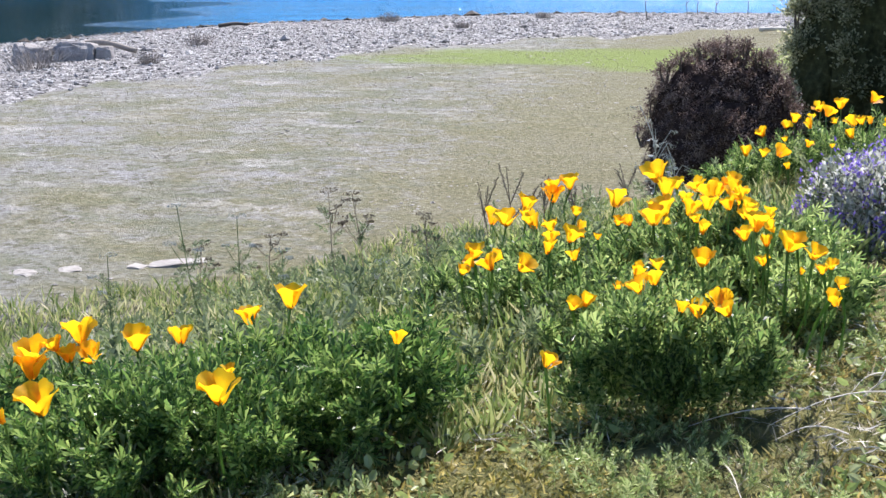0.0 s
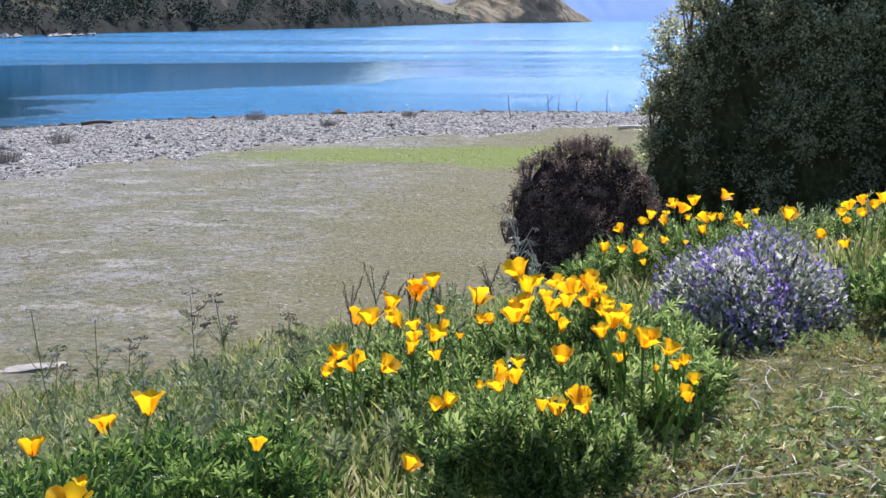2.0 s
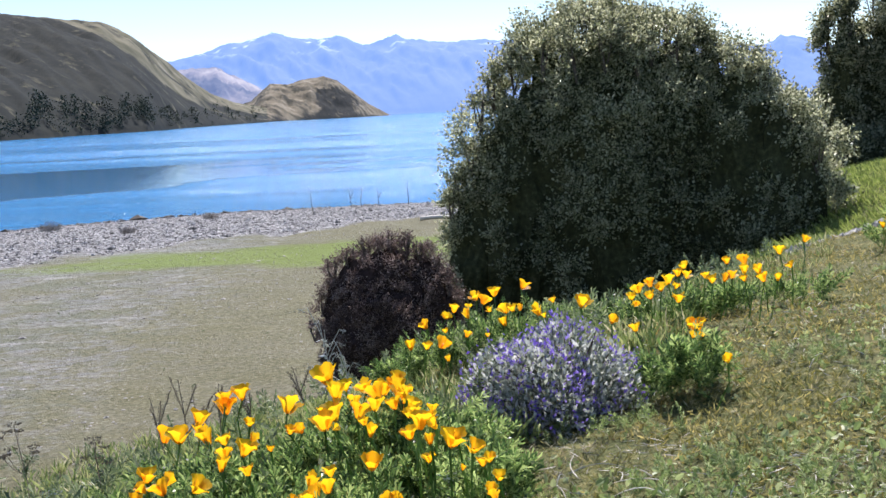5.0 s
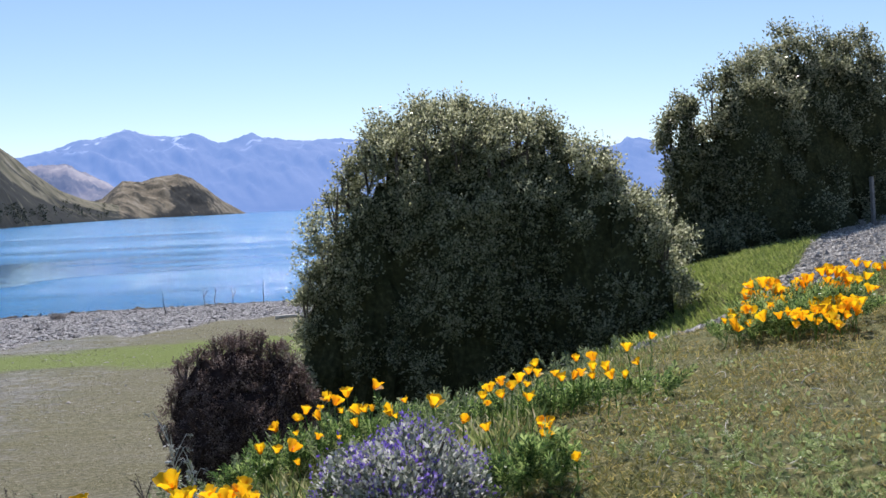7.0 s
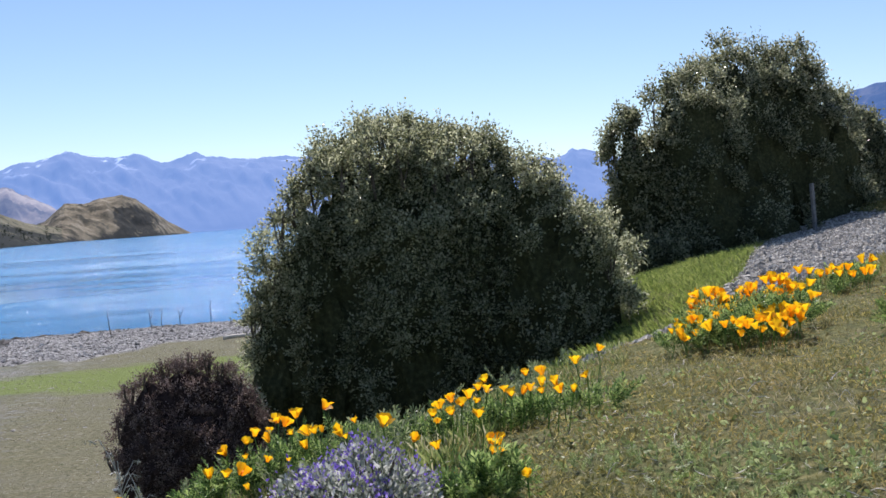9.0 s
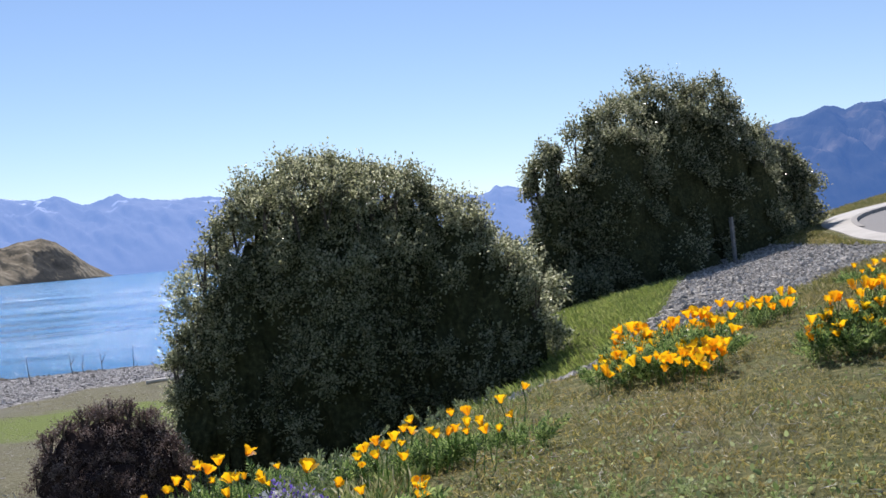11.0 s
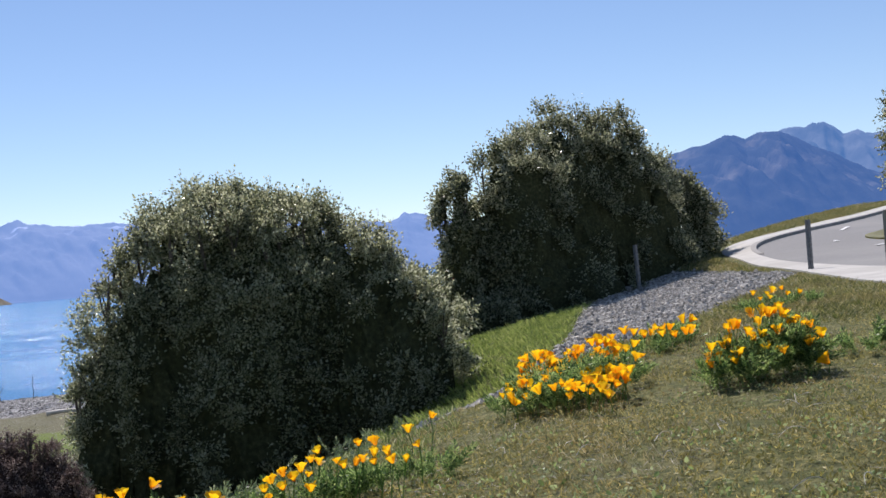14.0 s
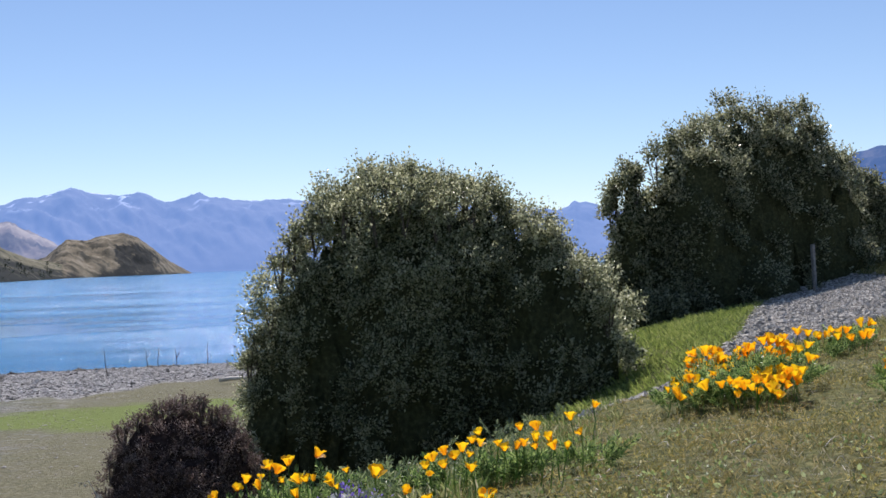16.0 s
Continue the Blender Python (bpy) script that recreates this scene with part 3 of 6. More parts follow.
def hill(name, az_range, crest, shore_line, deep, material, label, rough=0.12, seed=0.0, steps=(300, 60), gullies=26.0, ridge=0.02, slant=0.5, scrub=None):
    """A range of hills: crest gives (azimuth, elevation, distance) stops and shore_line (azimuth, distance) stops; scrub(az, q, wobble): how overgrown."""
    az = np.linspace(*az_range, steps[0])
    ca, ce, cd = np.array(crest).T
    el, dist = np.interp(az, ca, ce), np.interp(az, ca, cd)
    sa, sd = np.array(shore_line).T
    near = np.interp(az, sa, sd)
    s = np.linspace(-0.02, 1.0 + deep, steps[1])
    verts, cover = [], []
    for a, e, d, nr in zip(az, el, dist, near):
        height = EYE + d * math.tan(radians(e)) - LAKE
        for q in s:
            r = nr + (d - nr) * q
            x, y = at(a, r)
            prof = math.sin(min(max(q, 0), 1) * math.pi / 2) ** 0.9 if q <= 1 else max(0, 1 - (q - 1) * 0.9)
            p = Vector((a * 0.0175 * gullies + q * slant, q * max(1.2, gullies * 0.07), seed))
            spur = noise.ridged_multi_fractal(p, 0.9, 2.1, 6, 1.0, 2.0) - 1.0
            spur += 0.5 * noise.noise(p * 5) + 0.3 * noise.noise(p * 12)
            q1 = min(max(q, 0), 1)
            env = 4 * q1 * (1 - q1) * (1.2 - 0.5 * q1)
            z = LAKE + height * (prof + rough * env * (spur - 0.35) + (ridge * (spur - 0.1) if q > 0.8 else 0))
            verts.append((x, y, z if q > 0 else LAKE - 4))
            if scrub:
                cover.append(scrub(a, q1, noise.fractal(p * 2.2, 0.8, 2.0, 5)))
    n = steps[1]
    i, k = np.meshgrid(np.arange(steps[0] - 1), np.arange(n - 1), indexing="ij")
    a = i * n + k
    quads = np.stack([a, a + n, a + n + 1, a + 1], -1).reshape(-1, 4)
    ob = tagged(part(name, (np.array(verts), [quads]), material, smooth_shade=True), label, "hill", kind="structure")
    if scrub:
        ob.data.attributes.new("scrub", "FLOAT", "POINT").data.foreach_set("value", np.clip(cover, 0, 0.85).astype(np.float32))
    return ob


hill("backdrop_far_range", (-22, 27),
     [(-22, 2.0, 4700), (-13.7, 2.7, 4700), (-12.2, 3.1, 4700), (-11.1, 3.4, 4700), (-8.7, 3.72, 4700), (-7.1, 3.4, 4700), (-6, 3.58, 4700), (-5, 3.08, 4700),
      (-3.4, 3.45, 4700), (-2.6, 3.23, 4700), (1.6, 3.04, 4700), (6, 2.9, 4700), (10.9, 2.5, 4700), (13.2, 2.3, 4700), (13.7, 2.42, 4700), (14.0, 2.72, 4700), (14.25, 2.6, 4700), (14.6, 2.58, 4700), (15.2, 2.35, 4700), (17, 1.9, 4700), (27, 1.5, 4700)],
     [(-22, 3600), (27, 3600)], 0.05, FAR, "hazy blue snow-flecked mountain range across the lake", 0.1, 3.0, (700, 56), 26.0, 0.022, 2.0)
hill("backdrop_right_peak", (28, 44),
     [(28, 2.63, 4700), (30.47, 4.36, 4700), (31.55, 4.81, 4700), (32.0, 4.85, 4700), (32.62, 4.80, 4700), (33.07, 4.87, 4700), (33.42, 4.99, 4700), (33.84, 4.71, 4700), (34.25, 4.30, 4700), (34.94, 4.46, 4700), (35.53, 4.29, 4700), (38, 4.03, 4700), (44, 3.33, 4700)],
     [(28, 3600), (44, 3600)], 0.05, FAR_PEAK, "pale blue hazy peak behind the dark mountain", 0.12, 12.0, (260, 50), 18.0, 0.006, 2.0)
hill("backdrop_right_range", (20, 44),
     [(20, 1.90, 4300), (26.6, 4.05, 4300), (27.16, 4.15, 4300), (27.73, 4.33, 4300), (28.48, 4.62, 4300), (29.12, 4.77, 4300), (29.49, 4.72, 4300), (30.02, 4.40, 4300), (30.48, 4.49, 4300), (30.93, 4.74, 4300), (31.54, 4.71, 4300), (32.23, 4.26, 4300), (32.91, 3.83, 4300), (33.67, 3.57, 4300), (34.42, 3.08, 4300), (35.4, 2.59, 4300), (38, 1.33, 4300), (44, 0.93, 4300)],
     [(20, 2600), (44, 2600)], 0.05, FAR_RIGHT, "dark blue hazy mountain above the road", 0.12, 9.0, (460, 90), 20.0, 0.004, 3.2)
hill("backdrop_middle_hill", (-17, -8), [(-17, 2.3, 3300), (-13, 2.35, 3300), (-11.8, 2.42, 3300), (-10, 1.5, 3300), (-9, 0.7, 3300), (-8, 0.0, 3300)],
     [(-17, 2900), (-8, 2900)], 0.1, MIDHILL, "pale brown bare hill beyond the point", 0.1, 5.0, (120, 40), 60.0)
left_hill = hill("hill_left", (-62, -9.6),
     [(-62, 7.5, 900), (-40, 6.5, 900), (-25, 4.9, 950), (-19.4, 4.55, 1000), (-16.8, 4.33, 1050), (-15.5, 3.72, 1100), (-14.7, 3.12, 1150), (-13.1, 1.9, 1250), (-12.1, 1.2, 1350), (-11.1, 0.8, 1450), (-9.6, 0.5, 1600)],
     [(-62, 230), (-32, 300), (-28, 340), (-20, 470), (-15, 600), (-12.4, 850), (-9.6, 1250)], 0.2, HILL, "brown tussock hillside with dark scrub above the shore", 0.085, 1.0, (520, 90), 15.0, 0.004, 2.6,
     scrub=lambda a, q, k: 0.7 + 1.5 * (0.58 - q) - 0.09 * (a + 16) + 0.8 * k)
# its dark right face is scrub with that side's shade painted in
hill("hill_point", (-11.3, -3.9),
     [(-11.3, 0.5, 1900), (-10.3, 0.8, 1900), (-9.4, 1.6, 1900), (-8.5, 1.52, 1900), (-7.7, 1.72, 1900), (-6.9, 1.83, 1900), (-6.3, 1.6, 1950), (-5.6, 1.06, 2000), (-4.9, 0.5, 2050), (-3.9, -0.09, 2100)],
     [(-11.3, 1300), (-8, 1550), (-5.5, 1750), (-3.9, 2050)], 0.25, POINT, "rounded brown headland running out into the lake", 0.12, 2.0, (240, 60), 42.0, 0.012, 1.4,
     scrub=lambda a, q, k: 0.1 + 1.3 * math.exp(-((a + 6.35) / 0.95) ** 2) * min(1.0, max(0.0, (0.62 - q) * 6)) + 0.6 * max(0.0, 0.12 - q) * 6 + 0.35 * max(0.0, -8.7 - a) + 0.35 * k)

# ---- bushes and trees ----
LEAF_WIDE = ([(0, 0, 0), (-0.3, 0.5, 0.06), (0, 1, 0), (0.3, 0.5, 0.06)], [[(0, 1, 2), (0, 2, 3)]])

def clump_seats(lobes, gap, floor):
    """Places on the joint surface of ellipsoids (x, y, z, rx, ry, rz), about gap apart, with the way out at each."""
    lobes = np.array(lobes, float)
    area = lobes[:, 3] * lobes[:, 4] + 2 * lobes[:, 3] * lobes[:, 5]
    n = int(60 * area.sum() / gap ** 2 / 3)
    k = RNG.choice(len(lobes), n, p=area / area.sum())
    d = any_way(n)
    p = lobes[k, :3] + d * lobes[k, 3:]
    out = d / lobes[k, 3:]
    out /= np.linalg.norm(out, axis=1, keepdims=True)
    inside = (((p[:, None] - lobes[None, :, :3]) / lobes[None, :, 3:]) ** 2).sum(2)
    inside[np.arange(n), k] = 9
    keep = (inside.min(1) > 0.8) & (p[:, 2] > floor)
    p, out = p[keep], out[keep]
    seats, ways = np.zeros((0, 3)), []
    for q, w in zip(p, out):
        if not len(seats) or ((seats - q) ** 2).sum(1).min() > (gap * (0.75 + 0.5 * abs(noise.noise(Vector(q * 1.7))) * 2)) ** 2:
            seats = np.concatenate([seats, q[None]])
            ways.append(w)
    return seats, np.array(ways)


def sprays(centres, ways, radii, shoots, leaves, size, template, floor, up=0.3):
    """Leafy shoots that spread from each clump's centre; radii (n, 2): sideways and upward reach."""
    own = np.repeat(np.arange(len(centres)), shoots)
    n = len(own)
    d = any_way(n) + ways[own] * 0.75 + np.array([0, 0, up])
    d /= np.linalg.norm(d, axis=1, keepdims=True)
    reach = d * radii[own][:, [0, 0, 1]] * RNG.uniform(0.6, 1.22, n)[:, None]
    which = np.repeat(np.arange(n), leaves)
    m = len(which)
    q = np.tile(np.linspace(0.38, 1.0, leaves), n) + RNG.uniform(-0.05, 0.05, m)
    places = centres[own][which] + reach[which] * q[:, None] + RNG.normal(size=(m, 3)) * size * 0.35
    places[:, 2] = np.maximum(places[:, 2], floor + 0.02)
    turn = any_way(m, 0.15) * 0.9 + d[which] * 0.75
    return scatter(template, places, frames(turn, RNG.uniform(0, 6.28, m)), size * RNG.uniform(0.55, 1.3, m))


def limbs(lobes, base, count, radius, rng):
    """A short trunk forking into limbs that reach into the lobes."""
    pieces = [tube([base + Vector((0, 0, -0.1)), base + Vector((0.02, 0, 0.25)), base + Vector((0, 0.03, 0.6))], [radius * 1.3, radius, radius * 0.85], 8)]
    for k in range(count):
        lobe = lobes[k % len(lobes)]
        end = Vector((lobe[0] + rng.uniform(-0.6, 0.6) * lobe[3], lobe[1] + rng.uniform(-0.6, 0.6) * lobe[4], lobe[2] + rng.uniform(0.1, 0.7) * lobe[5]))
        start = base + Vector((0, 0, rng.uniform(0.1, 0.5)))
        mid = start.lerp(end, 0.5) + Vector((rng.uniform(-0.2, 0.2), rng.uniform(-0.2, 0.2), 0.15))
        pieces.append(tube([start, mid, end], [radius * 0.6, radius * 0.35, radius * 0.08], 6))
    return join(pieces)


def bush(name, lobes, clump, shoots, leaves, size, template, leaf, label, category, trunk=0.1, up=0.3, group="", floor=-0.3, crests=(), core=0.86, heart=None, gap=1.15, bare=0.0, least=0.4):
    """A shrub of leafy clumps (radius: clump) over lobes; crests: upright sprays (x, y, z of the tip, radius, height);
    bare: how far up the clumps are thinned so that the dark core shows as shade."""
    bx, by = lobes[0][0], lobes[0][1]
    base = Vector((bx, by, gz(bx, by)))
    ob = thing(name, base, label, category, group)
    inset = clump * 0.5
    local = [(x - base.x, y - base.y, z - base.z, a - inset, b - inset, c - inset) for x, y, z, a, b, c in lobes]
    seats, ways = clump_seats(local, clump * gap, floor)
    if bare:
        high = (seats[:, 2] - floor) / (seats[:, 2].max() - floor)
        keep = RNG.random(len(seats)) < least + (1 - least) * smooth((high - bare * 0.45) / (bare * 0.75))
        seats, ways = seats[keep], ways[keep]
    r = clump * RNG.uniform(0.7, 1.3, len(seats))
    centres = seats + ways * (r * RNG.choice([-0.45, -0.3, 0.25], len(seats), p=[0.35, 0.4, 0.25]))[:, None]
    radii = np.stack([r, r * RNG.uniform(0.9, 1.25, len(seats))], 1)
    if len(crests):
        tips = np.array(crests, float)
        tips[:, :3] -= np.array(base)
        tips[:, 2] -= tips[:, 4]
        centres = np.concatenate([centres, tips[:, :3]])
        radii = np.concatenate([radii, tips[:, 3:]])
        ways = np.concatenate([ways, np.repeat([[0.0, 0.0, 0.7]], len(tips), 0)])
    part("foliage", sprays(centres, ways, radii, shoots, leaves, size, template, floor, up), leaf, ob)
    rng = random.Random(len(seats))
    # a closed dark core that stands in for the shade between the leaves
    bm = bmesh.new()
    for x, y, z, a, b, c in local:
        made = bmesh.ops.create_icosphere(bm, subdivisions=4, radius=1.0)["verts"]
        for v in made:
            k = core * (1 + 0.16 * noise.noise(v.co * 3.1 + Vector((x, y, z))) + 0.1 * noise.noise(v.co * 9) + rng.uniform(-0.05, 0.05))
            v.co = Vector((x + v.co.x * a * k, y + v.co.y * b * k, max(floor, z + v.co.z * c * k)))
    part("shade_core", bm, heart or LEAF_SHADE, ob)
    boughs = [limbs(local, Vector((0, 0, 0)), 12, trunk, rng)]
    for c, q in zip(centres[len(seats):], radii[len(seats):]):
        for _ in range(4):
            tip = Vector(c) + Vector((rng.uniform(-0.6, 0.6) * q[0], rng.uniform(-0.6, 0.6) * q[0], rng.uniform(0.5, 0.95) * q[1]))
            foot = Vector(c) - Vector((0, 0, q[1] * 1.2))
            boughs.append(tube([foot, foot.lerp(tip, 0.5) + Vector((rng.uniform(-0.04, 0.04), 0, 0)), tip], [0.016, 0.01, 0.004], 5))
    part("trunk", join(boughs), BARK, ob)
    return ob


def spray(az, el, d, r, h):
    """An upright spray of leaves whose tip shows at az, el."""
    x, y = at(az, d)
    return (x, y, EYE + d * math.tan(radians(el)), r, h)


def lobe(az, d, width, top_el, low=None, depth=None, sink=0.5):
    """An ellipsoid that stands on the ground at az, d, spans width and reaches top_el."""
    x, y = at(az, d)
    base = gz(x, y) if low is None else low
    top = EYE + d * math.tan(radians(top_el))
    rz = (top - base) / (2 - sink)
    return (x, y, top - rz, width / 2, (depth or width) / 2, rz)


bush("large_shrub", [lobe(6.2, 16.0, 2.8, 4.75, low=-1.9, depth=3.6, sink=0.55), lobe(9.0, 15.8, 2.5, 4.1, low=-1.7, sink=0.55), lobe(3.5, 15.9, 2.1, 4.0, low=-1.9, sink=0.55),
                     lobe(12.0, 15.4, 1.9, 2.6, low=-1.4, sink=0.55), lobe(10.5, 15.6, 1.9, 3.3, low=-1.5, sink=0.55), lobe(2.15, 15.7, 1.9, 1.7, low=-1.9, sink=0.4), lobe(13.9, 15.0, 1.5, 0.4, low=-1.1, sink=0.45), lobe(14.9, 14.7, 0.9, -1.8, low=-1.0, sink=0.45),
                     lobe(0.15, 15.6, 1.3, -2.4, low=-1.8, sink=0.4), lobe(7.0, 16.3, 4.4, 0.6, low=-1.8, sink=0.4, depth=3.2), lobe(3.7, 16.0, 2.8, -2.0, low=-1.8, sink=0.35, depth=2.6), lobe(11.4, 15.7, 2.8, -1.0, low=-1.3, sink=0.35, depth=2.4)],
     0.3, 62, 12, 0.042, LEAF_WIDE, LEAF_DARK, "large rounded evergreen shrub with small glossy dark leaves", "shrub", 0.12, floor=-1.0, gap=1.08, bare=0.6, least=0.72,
     crests=[spray(az, el, d, r, h) for az, el, d, r, h in (
         (4.48, 5.11, 15.9, 0.22, 0.36), (5.1, 4.9, 15.7, 0.22, 0.3), (6.17, 5.2, 16.2, 0.2, 0.4), (6.6, 4.95, 15.8, 0.2, 0.3), (7.4, 4.75, 16.1, 0.22, 0.3), (8.02, 4.72, 15.7, 0.22, 0.36), (8.9, 4.3, 16.0, 0.22, 0.3),
         (9.88, 4.16, 15.8, 0.22, 0.4), (10.5, 3.6, 15.6, 0.22, 0.3), (3.17, 4.2, 15.9, 0.22, 0.34), (2.4, 3.7, 15.6, 0.2, 0.3), (1.88, 3.28, 15.8, 0.18, 0.34), (12.12, 2.55, 15.5, 0.24, 0.42), (11.4, 2.7, 15.8, 0.22, 0.3),
         (12.9, 1.7, 15.3, 0.2, 0.3), (13.5, 1.35, 15.2, 0.16, 0.34), (0.95, 2.1, 15.7, 0.22, 0.3), (0.3, 1.05, 15.6, 0.24, 0.3), (14.4, 0.0, 14.9, 0.2, 0.28), (-0.2, -1.2, 15.6, 0.24, 0.3), (-0.9, -2.6, 15.5, 0.24, 0.25), (-1.3, -3.6, 15.5, 0.24, 0.25), (15.5, -1.5, 14.6, 0.2, 0.25),
         (5.4, 4.45, 15.3, 0.3, 0.3), (6.8, 4.4, 15.2, 0.3, 0.3), (4.2, 4.2, 15.3, 0.28, 0.3), (8.2, 4.05, 15.2, 0.3, 0.3), (6.1, 3.7, 14.9, 0.28, 0.28), (9.4, 3.6, 15.2, 0.28, 0.28), (3.2, 3.4, 15.2, 0.28, 0.28), (7.6, 3.4, 14.9, 0.28, 0.28), (4.8, 3.3, 14.9, 0.28, 0.28))])
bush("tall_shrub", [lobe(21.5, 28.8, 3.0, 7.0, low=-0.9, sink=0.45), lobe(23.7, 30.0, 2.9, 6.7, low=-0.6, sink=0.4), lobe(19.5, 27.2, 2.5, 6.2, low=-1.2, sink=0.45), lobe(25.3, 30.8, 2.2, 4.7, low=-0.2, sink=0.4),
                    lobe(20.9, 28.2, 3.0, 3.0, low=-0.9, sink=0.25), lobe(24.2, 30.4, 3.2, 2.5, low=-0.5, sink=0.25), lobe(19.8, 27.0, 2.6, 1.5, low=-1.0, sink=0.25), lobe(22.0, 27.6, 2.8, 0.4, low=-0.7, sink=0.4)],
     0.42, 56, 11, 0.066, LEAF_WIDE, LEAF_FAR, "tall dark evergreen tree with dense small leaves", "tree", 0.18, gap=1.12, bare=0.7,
     crests=[spray(az, el, d, r, h) for az, el, d, r, h in (
         (17.9, 5.6, 27.0, 0.36, 0.6), (18.77, 6.2, 27.4, 0.34, 0.6), (19.5, 6.4, 28.0, 0.34, 0.5), (20.19, 6.78, 28.4, 0.34, 0.6), (21.1, 6.8, 28.8, 0.36, 0.5), (21.85, 6.85, 29.0, 0.36, 0.5), (22.64, 7.36, 29.4, 0.34, 0.75),
         (23.2, 6.9, 29.6, 0.34, 0.5), (23.75, 6.85, 29.9, 0.36, 0.5), (24.6, 6.2, 30.2, 0.36, 0.5), (25.1, 6.0, 30.3, 0.3, 0.5), (25.5, 5.0, 30.6, 0.34, 0.5), (26.3, 4.3, 30.9, 0.36, 0.5))])
# the two low lobes also stand in for shade at the tree's foot
bush("narrow_shrub", [lobe(16.7, 26.4, 1.05, 4.6, low=-0.9, sink=0.5), lobe(17.6, 26.8, 1.5, 3.2, low=-0.9, sink=0.4), lobe(16.7, 26.8, 1.7, 1.6, low=-1.4, sink=0.35), lobe(17.3, 25.6, 1.7, -1.5, low=-1.3, sink=0.4), lobe(18.9, 26.2, 1.8, -0.8, low=-1.1, sink=0.4), lobe(18.6, 26.8, 2.0, 1.0, low=-1.2, sink=0.35)],
     0.34, 54, 10, 0.072, LEAF_WIDE, LEAF_FAR, "narrow upright evergreen shrub beside the tall tree", "shrub", 0.09, crests=[spray(16.45, 4.9, 26.4, 0.24, 0.6), spray(16.9, 4.4, 26.2, 0.24, 0.45), spray(16.0, 3.9, 26.4, 0.22, 0.45), spray(15.7, 3.0, 26.5, 0.22, 0.4)])
bush("side_shrub", [lobe(26.8, 33.0, 1.9, 3.4, sink=0.5), lobe(27.5, 33.6, 1.2, 2.0, sink=0.5), lobe(26.4, 32.0, 1.2, 2.6, sink=0.5)], 0.34, 60, 10, 0.08, LEAF_WIDE, LEAF_FAR, "smaller evergreen shrub at the edge of the tall tree", "shrub", 0.09, crests=[spray(27.3, 3.5, 33.0, 0.3, 0.45), spray(27.8, 2.3, 33.4, 0.28, 0.4), spray(26.7, 3.9, 32.8, 0.3, 0.45)])
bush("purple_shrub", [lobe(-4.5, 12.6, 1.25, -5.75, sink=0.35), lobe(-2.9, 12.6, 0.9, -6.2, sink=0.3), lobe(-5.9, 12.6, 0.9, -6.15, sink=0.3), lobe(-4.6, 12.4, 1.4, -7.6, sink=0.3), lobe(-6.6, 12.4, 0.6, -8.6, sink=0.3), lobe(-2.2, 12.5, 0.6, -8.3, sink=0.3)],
     0.13, 40, 9, 0.02, LEAF, LEAF_PURPLE, "low rounded shrub with fine dark purple-brown leaves", "shrub", 0.03, floor=-0.1, core=0.9, heart=PURPLE_SHADE, gap=1.0,
     crests=[spray(az, el, 12.5, 0.12, 0.12) for az, el in ((-7.0, -6.6), (-6.3, -6.1), (-5.5, -5.75), (-4.9, -5.55), (-4.2, -5.4), (-3.5, -5.5), (-2.9, -6.0), (-2.1, -6.6), (-1.6, -7.6), (-1.1, -8.4), (-7.6, -8.2), (-8.0, -9.4))])
bush("dark_conifer", [lobe(38.7, 62.0, 5.4, 7.6, sink=0.6), lobe(38.5, 62.0, 5.6, 4.2, sink=0.7)], 0.75, 50, 10, 0.15, LEAF_WIDE, LEAF_FAR, "dark conifer standing beside the road", "tree", 0.25)


# ---- poppies ----
def frond_template():
    """A divided leaf: a stalk with fans of narrow lobes."""
    v, f = [(-0.012, 0, 0), (0.012, 0, 0), (0.0, 0.9, 0.08)], [(0, 1, 2)]
    for y, turn, size in ((0.36, 1.0, 0.3), (0.4, -1.0, 0.3), (0.6, 0.75, 0.32), (0.63, -0.75, 0.32), (0.82, 0.0, 0.38)):
        for lobe_turn, lobe_size in ((-0.95, 0.6), (-0.48, 0.85), (0.0, 1.0), (0.48, 0.85), (0.95, 0.6)):
            a, ln = turn + lobe_turn, size * lobe_size
            dx, dy = math.sin(a), math.cos(a)
            k, z = len(v), 0.1 * y
            v += [(dx * ln * 0.05, y + dy * ln * 0.05, z), (dx * ln * 0.75 - dy * ln * 0.13, y + dy * ln * 0.75 + dx * ln * 0.13, z + 0.07 * math.cos(lobe_turn * 3)), (dx * ln + dy * ln * 0.1, y + dy * ln - dx * ln * 0.1, z + 0.02)]
            f += [(k, k + 1, k + 2)]
    return v, [f]


FROND_T = frond_template()


